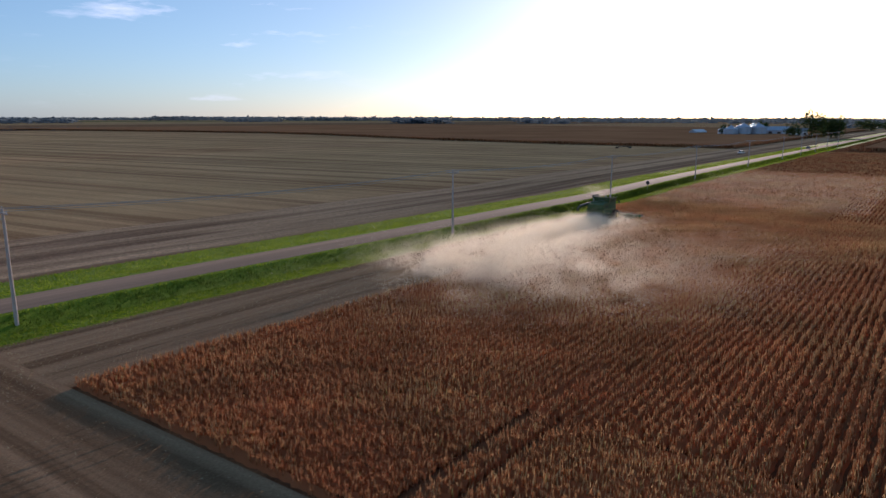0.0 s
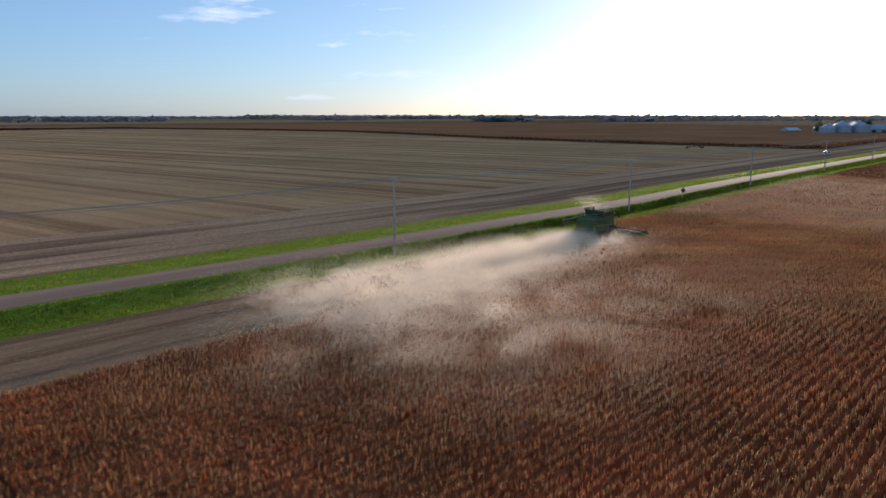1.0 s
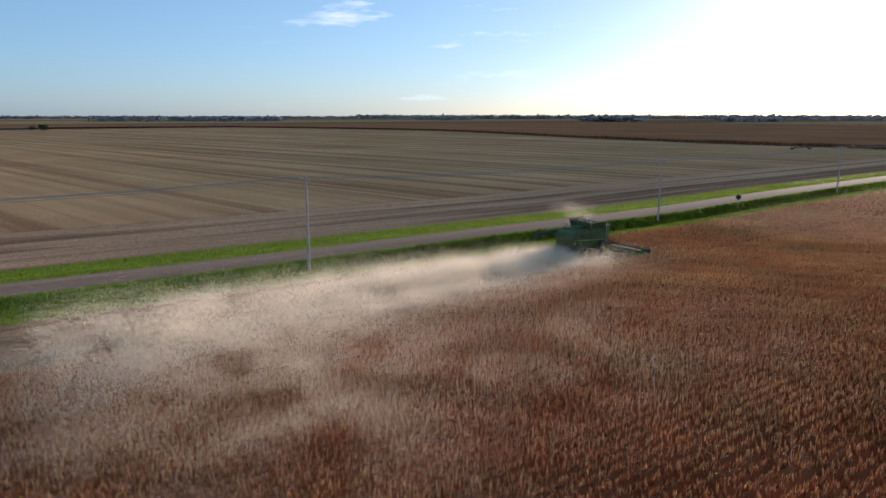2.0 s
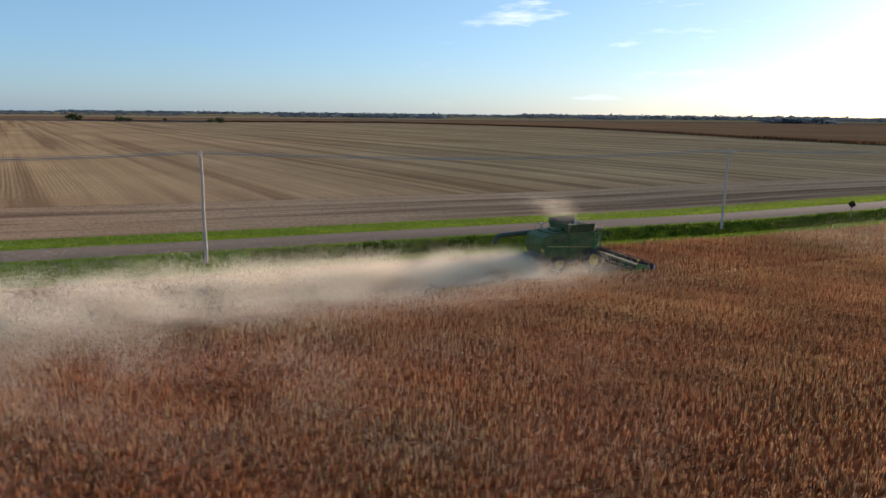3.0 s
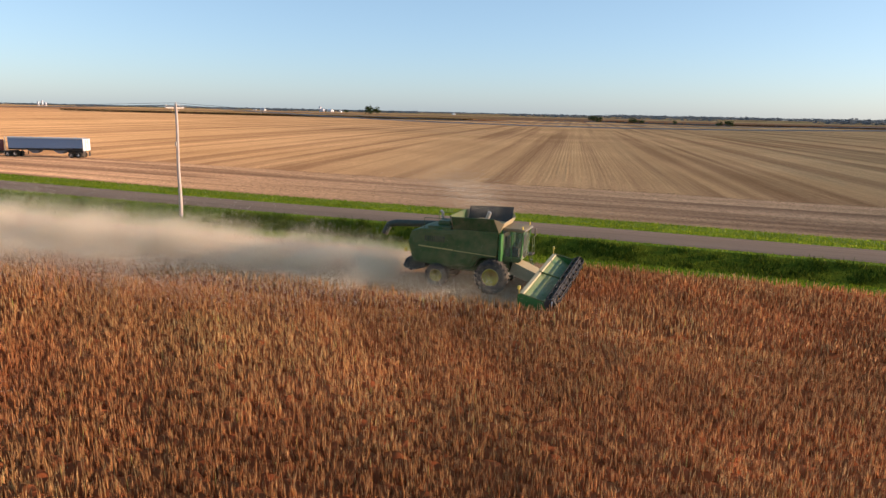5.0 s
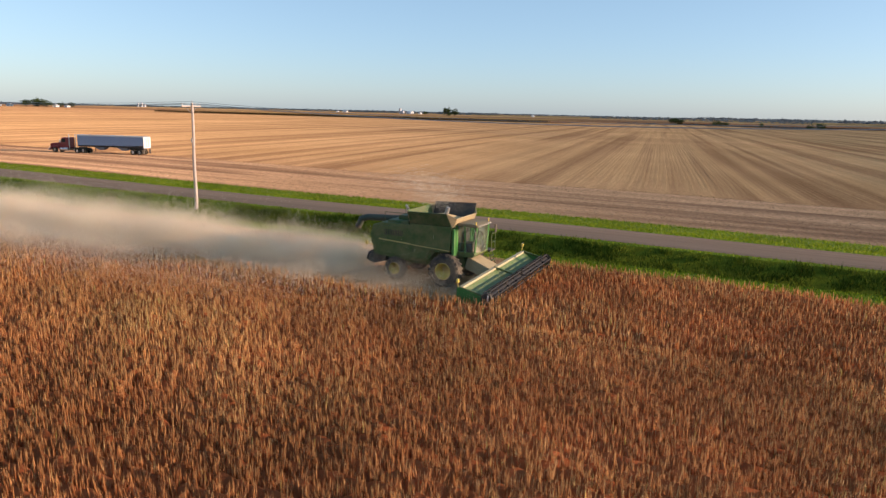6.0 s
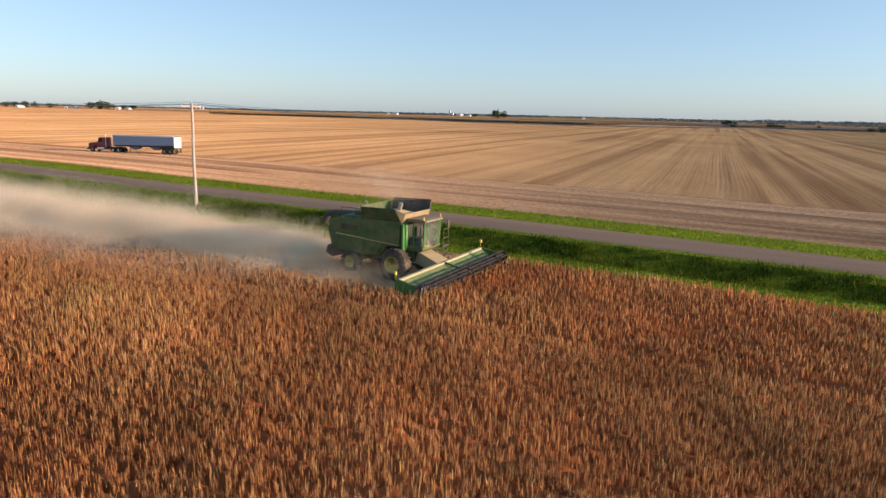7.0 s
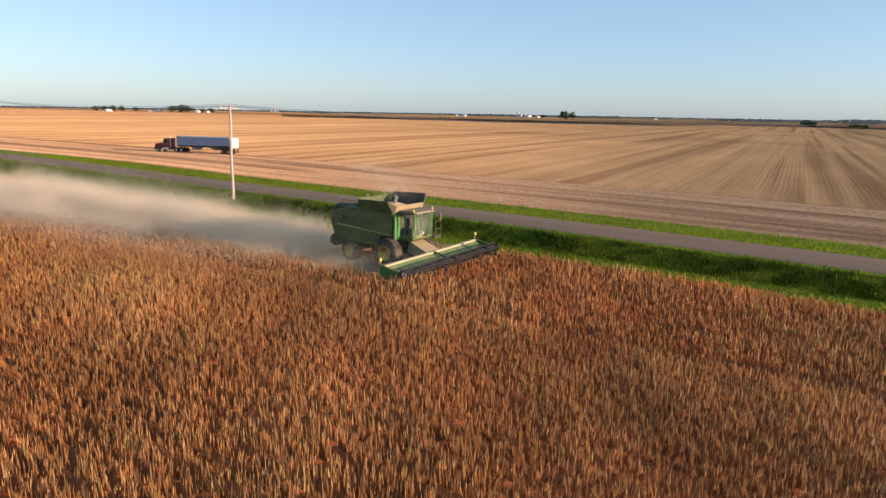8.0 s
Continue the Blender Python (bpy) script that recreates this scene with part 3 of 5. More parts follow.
M_pale = paint("pale_green_sheet", (0.075, 0.155, 0.04), 0.5, 0.75, (0.33, 0.30, 0.15))
M_lamp, n_, l_, b_ = shader("amber_lens", 0.2, 0, 0.5)
b_.inputs["Base Color"].default_value = (0.75, 0.55, 0.12, 1)
M_clear, n_, l_, b_ = shader("lamp_glass", 0.1, 0, 0.6)
b_.inputs["Base Color"].default_value = (0.75, 0.76, 0.74, 1)
M_glass, n_, l_, b_ = shader("cab_glass", 0.04, 0, 0.5)
b_.inputs["Base Color"].default_value = (0.62, 0.70, 0.63, 1)
b_.inputs["Transmission Weight"].default_value = 0.93
b_.inputs["IOR"].default_value = 1.1


def lathe(bm, profile, n=36, caps=True):
    """Turn a profile of (along, radius) round the y axis."""
    rings = []
    for along, r in profile:
        rings.append([bm.verts.new((r * math.cos(2 * math.pi * i / n), along, r * math.sin(2 * math.pi * i / n))) for i in range(n)])
    fs = []
    for a, b in zip(rings, rings[1:]):
        for i in range(n):
            fs.append(bm.faces.new((a[i], a[(i + 1) % n], b[(i + 1) % n], b[i])))
    if caps:
        fs.append(bm.faces.new(rings[0]))
        fs.append(bm.faces.new(rings[-1][::-1]))
    bmesh.ops.recalc_face_normals(bm, faces=fs)


def moved(bm, m, start=0):
    bm.verts.ensure_lookup_table()
    bmesh.ops.transform(bm, matrix=m, verts=bm.verts[start:])


def big_wheel(parent, x, y, r, w, rim_r, side, lugs=22):
    wheel = new("wheel")
    wheel.parent = parent
    wheel.location = (x, y, r)
    bm = bmesh.new()
    lathe(bm, [(-w / 2, rim_r), (-w / 2, r * 0.82), (-w * 0.4, r * 0.94), (-w * 0.25, r * 0.965), (w * 0.25, r * 0.965), (w * 0.4, r * 0.94), (w / 2, r * 0.82), (w / 2, rim_r), (0, rim_r * 0.9), (-w / 2, rim_r)], 36, False)
    for i in range(lugs):
        for s in (-1, 1):
            k = len(bm.verts)
            box(bm, -0.045, 0.045, 0.0, w * 0.52, r * 0.93, r)
            moved(bm, Matrix.Rotation(2 * math.pi * (i + (0.3 if s > 0 else 0)) / lugs, 4, "Y") @ Matrix.Diagonal((1, s, 1, 1)) @ Matrix.Rotation(-0.5, 4, "Z"), k)
    part("tyre", bm, M_rubber, wheel, "dusty black rubber tyre with deep lugs")
    bm = bmesh.new()
    o = side * w / 2
    lathe(bm, [(o * 1.0, rim_r * 1.02), (o * 1.02, rim_r * 0.93), (o * 0.55, rim_r * 0.85), (o * 0.5, rim_r * 0.45), (o * 0.8, rim_r * 0.36), (o * 0.8, 0.02)])
    part("rim", bm, M_yellow, wheel, "yellow steel wheel rim", True)
    return wheel


def combine_harvester(m):
    c = thing("combine_harvester", m, "dusty green combine harvester cutting soybeans with a wide header", "combine harvester")
    # main shell
    bm = bmesh.new()
    prism(bm, [(-5.0, 1.45), (-3.2, 1.25), (-1.2, 1.35), (-0.75, 1.95), (0.2, 2.0), (0.4, 2.2), (0.4, 3.5), (-2.45, 3.5), (-4.5, 3.5), (-5.1, 3.3), (-5.3, 2.6)], -1.5, 1.5, 0.07)
    part("body", bm, M_green, c, "green sheet-metal body shell")
    for s in (-1, 1):
        bm = bmesh.new()
        prism(bm, [(-4.75, 1.6), (-1.35, 1.5), (-1.0, 2.1), (0.3, 2.1), (0.3, 3.36), (-2.3, 3.36), (-4.5, 3.3), (-5.0, 2.7)], s * 1.5, s * 1.57, 0.03)
        panel = part("side_panel", bm, M_green, c, "green side panel filmed with dust")
        bm = bmesh.new()
        prism(bm, [(-4.6, 2.42), (0.28, 2.12), (0.28, 2.2), (-4.6, 2.5)], s * 1.575, s * 1.59)
        part("stripe", bm, M_stripe, panel, "faded yellow side stripe")
        for sx in (-2.25, -0.9):
            bm = bmesh.new()
            prism(bm, [(sx, 1.75), (sx + 0.025, 1.75), (sx + 0.025, 3.3), (sx, 3.3)], s * 1.572, s * 1.582)
            part("panel_gap", bm, M_black, panel)
        bm = bmesh.new()
        for gx in np.arange(-4.2, -3.0, 0.12):
            box(bm, gx, gx + 0.05, s * 1.575 - 0.01, s * 1.575 + 0.015, 2.75, 3.1)
        part("vent", bm, M_black, panel)
    bm = bmesh.new()
    prism(bm, [(-5.75, 1.0), (-5.2, 0.75), (-4.3, 1.0), (-4.3, 1.5), (-5.0, 1.75), (-5.55, 1.5)], -1.25, 1.25, 0.05)
    part("straw_chopper", bm, M_black, c, "black straw chopper under the tail")
    for s in (-1, 1):
        bm = bmesh.new()
        prism(bm, [(-5.1, 2.0), (-5.12, 2.35), (-5.05, 2.35), (-5.03, 2.0)], s * 1.15, s * 1.35)
        part("tail_light", bm, M_lamp, c, "amber tail lamp")
    bm = bmesh.new()
    tube(bm, (-5.0, -1.45, 2.0), (-5.35, -1.75, 2.15), 0.025, n=6)
    box(bm, -5.42, -5.3, -1.83, -1.7, 2.05, 2.3, 0.02)
    part("warning_lamp", bm, M_lamp, c, "amber warning lamp on a stalk")
    # engine deck
    bm = bmesh.new()
    box(bm, -4.1, -2.6, -1.35, 1.35, 3.42, 3.68, 0.06)
    box(bm, -3.6, -2.8, -0.9, 0.3, 3.66, 3.95, 0.08)
    part("engine_deck", bm, M_dgreen, c, "dark green engine cover")
    bm = bmesh.new()
    tube(bm, (-3.9, 0.9, 3.6), (-3.9, 0.9, 4.2), 0.09)
    tube(bm, (-3.9, 0.9, 4.2), (-4.05, 0.9, 4.32), 0.085, 0.08)
    part("exhaust", bm, M_steel, c, "steel exhaust stack")
    for s in (-1, 1):
        bm = bmesh.new()
        tube(bm, (-4.3, s * 1.35, 3.4), (-4.3, s * 1.35, 4.15), 0.02, n=6)
        tube(bm, (-2.7, s * 1.35, 3.4), (-2.7, s * 1.35, 4.15), 0.02, n=6)
        tube(bm, (-4.3, s * 1.35, 4.15), (-2.7, s * 1.35, 4.15), 0.02, n=6)
        part("deck_rail", bm, M_dgreen, c)
    # grain tank with flared panels
    bm = bmesh.new()
    box(bm, -2.45, 0.4, -1.5, 1.5, 3.46, 3.62, 0.03)
    part("grain_tank", bm, M_green, c)

    def flap(a, b, cc, d, name, material, label):
        bm = bmesh.new()
        a, b, cc, d = (Vector(q) for q in (a, b, cc, d))
        nn = (b - a).cross(d - a).normalized() * 0.03
        lo = [bm.verts.new(q - nn) for q in (a, b, cc, d)]
        hi = [bm.verts.new(q + nn) for q in (a, b, cc, d)]
        fs = [bm.faces.new(lo[::-1]), bm.faces.new(hi)]
        for i in range(4):
            fs.append(bm.faces.new((lo[i], lo[(i + 1) % 4], hi[(i + 1) % 4], hi[i])))
        bmesh.ops.recalc_face_normals(bm, faces=fs)
        part(name, bm, material, c, label)
    B0, B1, W0 = -2.4, 0.38, 1.5
    T0, T1, W1 = -2.4, 0.15, 1.9
    flap((B0, -W0, 3.55), (B1, -W0, 3.55), (T1, -W1, 4.42), (T0, -W1, 4.38), "tank_panel", M_dgreen, "dusty green flared tank panel")
    bm = bmesh.new()
    prism(bm, [(-2.35, 2.1), (0.3, 2.1), (0.38, 3.6), (-2.4, 3.6)], -1.63, -1.575, 0.015)
    part("tank_side", bm, M_green, c, "large plain green side sheet under the tank")
    bm = bmesh.new()
    prism(bm, [(-2.3, 2.29), (0.28, 2.13), (0.28, 2.18), (-2.3, 2.34)], -1.645, -1.634)
    part("stripe", bm, M_stripe, c, "faded yellow stripe")
    flap((B0, W0, 3.55), (B1, W0, 3.55), (T1 + 0.3, W1 + 0.05, 4.68), (T0, W1 + 0.05, 4.6), "tank_panel", M_black, "black far-side tank extension panel")
    flap((B0, -W0, 3.55), (B0, W0, 3.55), (T0 - 0.2, W1 * 0.86, 4.42), (T0 - 0.2, -W1 * 0.86, 4.42), "tank_panel", M_dgreen, "dark green flared tank panel")
    flap((B1, -W0, 3.55), (B1, W0, 3.55), (T1 + 0.5, W1 * 0.8, 4.12), (T1 + 0.5, -W1 * 0.8, 4.12), "tank_panel", M_dusty, "tan dusty front tank panel")
    # panels added over the body's front corners, sunlight put into their green
    for s in (-1, 1):
        bm = bmesh.new()
        box(bm, 0.41, 0.57, min(s * 1.03, s * 1.6), max(s * 1.03, s * 1.6), 1.85, 3.5, 0.05)
        part("front_panel", bm, M_bright_green, c, "front corner panel in green brightened as if sunlit")
    for s in (-1, 1):
        bm = bmesh.new()
        vs = [bm.verts.new(q) for q in ((B1, s * W0, 3.55), (T1 + (0.3 if s > 0 else 0), s * W1, 4.42), (T1 + 0.5, s * W1 * 0.8, 4.12))]
        vt = [bm.verts.new(v.co + Vector((0.02, 0.02 * s, 0))) for v in vs]
        bm.faces.new(vs), bm.faces.new(vt[::-1])
        for i in range(3):
            bm.faces.new((vs[i], vt[i], vt[(i + 1) % 3], vs[(i + 1) % 3]))
        bmesh.ops.recalc_face_normals(bm, faces=bm.faces[:])
        part("tank_corner", bm, M_dusty, c, "dusty canvas corner between tank panels")
        bm = bmesh.new()
        vs = [bm.verts.new(q) for q in ((B0, s * W0, 3.55), (T0, s * W1, 4.4), (T0 - 0.2, s * W1 * 0.86, 4.42))]
        vt = [bm.verts.new(v.co + Vector((-0.02, 0.02 * s, 0))) for v in vs]
        bm.faces.new(vs), bm.faces.new(vt[::-1])
        for i in range(3):
            bm.faces.new((vs[i], vt[i], vt[(i + 1) % 3], vs[(i + 1) % 3]))
        bmesh.ops.recalc_face_normals(bm, faces=bm.faces[:])
        part("tank_corner", bm, M_roofc, c, "dusty canvas corner between tank panels")
    bm = bmesh.new()
    k = 14
    g = [[bm.verts.new((-2.45 + 2.8 * i / k, -1.6 + 3.2 * j / k, 3.72 + 0.42 * math.exp(-(((i / k - 0.5) * 2.4) ** 2 + ((j / k - 0.5) * 2.4) ** 2)) + 0.03 * noise.noise((i * 0.9, j * 0.9, 3)))) for j in range(k + 1)] for i in range(k + 1)]
    for i in range(k):
        for j in range(k):
            bm.faces.new((g[i][j], g[i + 1][j], g[i + 1][j + 1], g[i][j + 1]))
    part("grain", bm, M_grain, c, "heap of pale soybeans in the tank", True)
    bm = bmesh.new()
    tube(bm, (-0.9, 0, 3.6), (-0.6, 0, 4.55), 0.13)
    part("fill_auger", bm, M_steel, c)
    # unloading auger folded back along the far side
    bm = bmesh.new()
    tube(bm, (0.35, 1.85, 3.45), (-7.6, 1.95, 3.12), 0.23, 0.22, 18)
    tube(bm, (-7.55, 1.95, 3.12), (-8.0, 1.95, 2.98), 0.22, 0.22, 18)
    tube(bm, (-8.0, 1.95, 3.02), (-8.25, 1.95, 2.55), 0.23, 0.21, 18)
    au = part("unloading_auger", bm, M_auger, c, "long dark grey-green unloading auger folded back")
    bm = bmesh.new()
    tube(bm, (-8.2, 1.95, 2.66), (-8.34, 1.95, 2.36), 0.2, 0.22, 16, False)
    part("spout", bm, M_black, au, "black rubber spout")
    bm = bmesh.new()
    tube(bm, (0.4, 1.85, 2.5), (0.4, 1.85, 3.6), 0.24, 0.24, 16)
    part("auger_elbow", bm, M_green, c)
    # cab
    cab = new("cab")
    cab.parent = c
    cab.location, cab.scale = (-0.36, 0, 0), (0.82, 1.1, 1.0)
    bm = bmesh.new()
    prism(bm, [(1.0, 1.78), (2.3, 1.78), (2.5, 1.95), (2.45, 2.08), (1.0, 2.08)], -0.98, 0.98, 0.04)
    part("cab_floor", bm, M_green, cab)
    bm = bmesh.new()
    prism(bm, [(0.95, 3.64), (2.55, 3.6), (2.75, 3.68), (2.65, 3.76), (2.2, 3.82), (1.2, 3.82), (0.95, 3.78)], -1.02, 1.02, 0.06)
    part("cab_roof", bm, M_roofc, cab, "tan dust-covered cab roof")
    for s in (-1, 1):
        for pa, pb, pr in (((1.05, 0.95, 2.0), (1.0, 0.97, 3.7), 0.075), ((2.43, 0.84, 2.0), (2.55, 0.88, 3.64), 0.065), ((1.75, 1.0, 2.05), (1.7, 1.02, 3.66), 0.045)):
            bm = bmesh.new()
            tube(bm, (pa[0], s * pa[1], pa[2]), (pb[0], s * pb[1], pb[2]), pr, n=8)
            part("pillar", bm, M_bright_green, cab)
        bm = bmesh.new()
        prism(bm, [(1.1, 2.08), (2.4, 2.08), (2.5, 3.62), (1.05, 3.64)], s * 0.955, s * 0.965)
        g1 = part("side_window", bm, M_glass, cab, "tinted cab side window")
        g1.visible_shadow = False
    bm = bmesh.new()
    rows_ = []
    for q in range(9):
        yy = -0.84 + 1.68 * q / 8
        bulge = 0.22 * (1 - (yy / 0.9) ** 2)
        rows_.append([bm.verts.new((2.42 + bulge + 0.12 * h, yy, 2.06 + 1.6 * h)) for h in (0, 0.5, 1.0)])
    for a, b in zip(rows_, rows_[1:]):
        for h in range(2):
            bm.faces.new((a[h], b[h], b[h + 1], a[h + 1]))
    bmesh.ops.solidify(bm, geom=bm.faces[:], thickness=0.012)
    g1 = part("windscreen", bm, M_glass, cab, "curved dusty windscreen", True)
    g1.visible_shadow = False
    bm = bmesh.new()
    box(bm, 0.97, 1.03, -0.9, 0.9, 2.0, 3.68)
    part("rear_wall", bm, M_black, cab, "dark rear wall of the cab")
    bm = bmesh.new()
    box(bm, 1.2, 2.2, -0.75, -0.42, 2.08, 2.6, 0.05)
    part("console", bm, M_black, cab, "dark control console")
    bm = bmesh.new()
    box(bm, 1.3, 1.85, -0.28, 0.28, 2.1, 2.55, 0.06)
    box(bm, 1.2, 1.4, -0.28, 0.28, 2.5, 3.2, 0.06)
    part("seat", bm, M_black, cab, "black operator's seat")
    bm = bmesh.new()
    tube(bm, (2.2, 0, 2.05), (2.08, 0, 2.75), 0.05, n=8)
    ring = 14
    for i in range(ring):
        a0, a1 = 2 * math.pi * i / ring, 2 * math.pi * (i + 1) / ring
        tube(bm, (2.06 + 0.07 * math.sin(a0), 0.2 * math.cos(a0), 2.78 + 0.18 * math.sin(a0)), (2.06 + 0.07 * math.sin(a1), 0.2 * math.cos(a1), 2.78 + 0.18 * math.sin(a1)), 0.015, n=5)
    part("steering_wheel", bm, M_black, cab)
    for q in (-0.75, -0.45, -0.15, 0.15, 0.45, 0.75):
        bm = bmesh.new()
        box(bm, 2.68, 2.76, q - 0.09, q + 0.09, 3.66, 3.75, 0.01)
        part("roof_light", bm, M_steel, cab, "dusty roof work light")
    for s in (-1, 1):
        bm = bmesh.new()
        tube(bm, (2.5, s * 1.0, 3.6), (2.8, s * 1.5, 3.5), 0.025, n=6)
        box(bm, 2.76, 2.84, s * 1.5 - 0.12, s * 1.5 + 0.12, 3.0, 3.5, 0.03)
        part("mirror", bm, M_black, cab, "black wing mirror on an arm")
        bm = bmesh.new()
        tube(bm, (2.5, s * 0.92, 3.76), (2.5, s * 0.92, 3.96), 0.045, n=8)
        part("beacon", bm, M_lamp, cab, "amber roof beacon")
    # platform, rail and ladder on the far side
    bm = bmesh.new()
    box(bm, 0.9, 2.6, 1.05, 1.85, 1.86, 1.93, 0.01)
    part("platform", bm, M_black, c).location.x = -0.7
    bm = bmesh.new()
    for q in ((1.1, 1.82), (1.85, 1.82), (2.55, 1.82), (2.55, 1.2)):
        tube(bm, (*q, 1.9), (*q, 2.95), 0.025, n=6)
    for zz in (2.4, 2.95):
        tube(bm, (1.1, 1.82, zz), (2.55, 1.82, zz), 0.025, n=6)
        tube(bm, (2.55, 1.82, zz), (2.55, 1.2, zz), 0.025, n=6)
    part("handrail", bm, M_green, c, "green tubular handrail").location.x = -0.7
    bm = bmesh.new()
    for s in (1.35, 1.85):
        tube(bm, (2.3, s, 1.9), (2.75, s, 0.55), 0.025, n=6)
    for i in range(5):
        f = (i + 0.5) / 5
        box(bm, 2.3 + 0.45 * f - 0.08, 2.3 + 0.45 * f + 0.08, 1.35, 1.85, 1.9 - 1.35 * f - 0.015, 1.9 - 1.35 * f + 0.015)
    part("ladder", bm, M_green, c, "green access ladder").location.x = -0.7
    # axles and wheels
    bm = bmesh.new()
    box(bm, -0.18, 0.38, -1.4, 1.4, 0.75, 1.25, 0.08)
    box(bm, -3.55, -3.25, -1.3, 1.3, 0.6, 0.9, 0.05)
    prism(bm, [(-4.2, 1.0), (0.9, 0.9), (0.9, 1.9), (-4.2, 1.5)], -0.75, 0.75, 0.05)
    part("chassis", bm, M_dgreen, c, "dark green chassis and axles")
    for s in (-1, 1):
        big_wheel(c, 0.1, s * 1.75, 1.0, 0.78, 0.5, s)
        big_wheel(c, -3.4, s * 1.5, 0.72, 0.55, 0.36, s, 18)
    # feeder house
    bm = bmesh.new()
    prism(bm, [(0.9, 1.0), (2.7, 0.38), (2.7, 1.1), (1.1, 1.75)], -0.72, 0.72, 0.04)
    part("feeder_house", bm, M_dusty, c, "tan dusty sloping feeder house")
    # header
    h = new("header")
    h.parent = c
    h.location = (-1.25, -0.1, 0.06)
    h.rotation_euler = (radians(1.2), 0, 0)
    HW = 5.2
    bm = bmesh.new()
    prism(bm, [(4.86, 0.34), (4.92, 0.38), (4.5, 0.72), (4.02, 1.0), (3.9, 1.0), (4.42, 0.66)], -HW, HW, 0.015)
    part("back_sheet", bm, M_pale, h, "pale green back sheet coated with dust")
    bm = bmesh.new()
    box(bm, 3.76, 4.0, -HW, HW, 0.97, 1.12, 0.03)
    part("top_rail", bm, M_cream, h, "cream top beam caked with dust")
    bm = bmesh.new()
    tube(bm, (3.75, -HW, 0.42), (3.75, HW, 0.42), 0.09, n=10)
    part("lower_tube", bm, M_green, h)
    for q in np.arange(-4.8, 4.9, 1.2):
        bm = bmesh.new()
        prism(bm, [(3.66, 0.34), (3.82, 0.34), (3.9, 0.98), (3.78, 0.98)], q - 0.05, q + 0.05)
        part("frame_rib", bm, M_green, h)
    for s in (-1, 1):
        bm = bmesh.new()
        lo, hi = sorted((s * 0.8, s * (HW - 0.1)))
        prism(bm, [(4.84, 0.27), (5.15, 0.2), (5.15, 0.24), (4.84, 0.32)], lo, hi)
        for q in np.arange(lo + 0.2, hi, 0.3):
            prism(bm, [(4.86, 0.315), (5.14, 0.24), (5.14, 0.27), (4.86, 0.345)], q, q + 0.03)
        part("draper_belt", bm, M_pale, h, "dust-coated ribbed draper belt")
    bm = bmesh.new()
    prism(bm, [(5.1, 0.14), (5.28, 0.16), (5.28, 0.22), (5.1, 0.24)], -HW, HW)
    for q in np.arange(-HW + 0.1, HW, 0.15):
        prism(bm, [(5.22, 0.15), (5.45, 0.17), (5.22, 0.21)], q - 0.02, q + 0.02)
    part("cutter_bar", bm, M_steel, h, "steel cutter bar with guards")
    for s in (-1, 1):
        bm = bmesh.new()
        prism(bm, [(3.7, 0.2), (5.4, 0.12), (6.0, 0.16), (5.8, 0.4), (5.45, 0.62), (4.9, 0.84), (4.4, 1.0), (4.0, 1.1), (3.72, 1.1)], s * HW - 0.05, s * HW + 0.05 + 0.02 * s, 0.02)
        part("end_sheet", bm, M_bright_green, h, "green end sheet with a pointed divider")
        bm = bmesh.new()
        tube(bm, (3.8, s * HW, 1.05), (3.8, s * (HW + 0.1), 1.42), 0.02, n=6)
        box(bm, 3.73, 3.87, s * (HW + 0.1) - 0.08, s * (HW + 0.1) + 0.08, 1.4, 1.6, 0.02)
        part("marker_lamp", bm, M_lamp, h, "pale amber marker lamp on a stalk")
        bm = bmesh.new()
        prism(bm, [(5.55, 0.5), (5.62, 0.5), (5.65, 0.95), (5.58, 0.95)], s * (HW + 0.21), s * (HW + 0.24))
        part("reflector", bm, M_clear, h, "white reflector strip")
    RX, RZ, RR = 5.5, 0.72, 0.37
    for y0, y1 in ((-HW + 0.12, -0.12), (0.12, HW - 0.12)):
        reel = new("reel")
        reel.parent = h
        bm = bmesh.new()
        tube(bm, (RX, y0, RZ), (RX, y1, RZ), 0.2, n=12)
        part("reel_tube", bm, M_reel, reel)
        for i in range(6):
            a = 2 * math.pi * i / 6 + 0.3
            bx, bz = RX + RR * math.cos(a), RZ + RR * math.sin(a)
            bm = bmesh.new()
            tube(bm, (bx, y0, bz), (bx, y1, bz), 0.035, n=6)
            for q in np.arange(y0 + 0.08, y1, 0.16):
                tube(bm, (bx, q, bz), (bx - 0.05, q, bz - 0.2), 0.02, 0.012, 4, False)
            part("bat", bm, M_reel, reel, "black reel bat with spring tines")
        for q in np.linspace(y0, y1, 5):
            bm = bmesh.new()
            star = []
            for i in range(12):
                a, rr = math.pi * i / 6 + 0.3, (RR if i % 2 == 0 else 0.2)
                star.append((RX + rr * math.cos(a), RZ + rr * math.sin(a)))
            prism(bm, star, q - 0.025, q + 0.025)
            part("spider", bm, M_reel, reel)
    for s in (-1, 1):
        bm = bmesh.new()
        tube(bm, (RX, s * (HW + 0.09), RZ), (RX, s * (HW + 0.2), RZ), 0.34, 0.3, 20)
        part("reel_drive", bm, M_black, h, "black round cover of the reel drive")
    for q in (-HW + 0.02, 0, HW - 0.02):
        bm = bmesh.new()
        prism(bm, [(3.85, 1.05), (5.5, 0.68), (5.5, 0.78), (3.85, 1.17)], q - 0.05, q + 0.05, 0.01)
        part("reel_arm", bm, M_green, h, "green reel arm")
    return c


combine_harvester(pose(33.15, -12.0, FIELD + float(rise(33.0))))

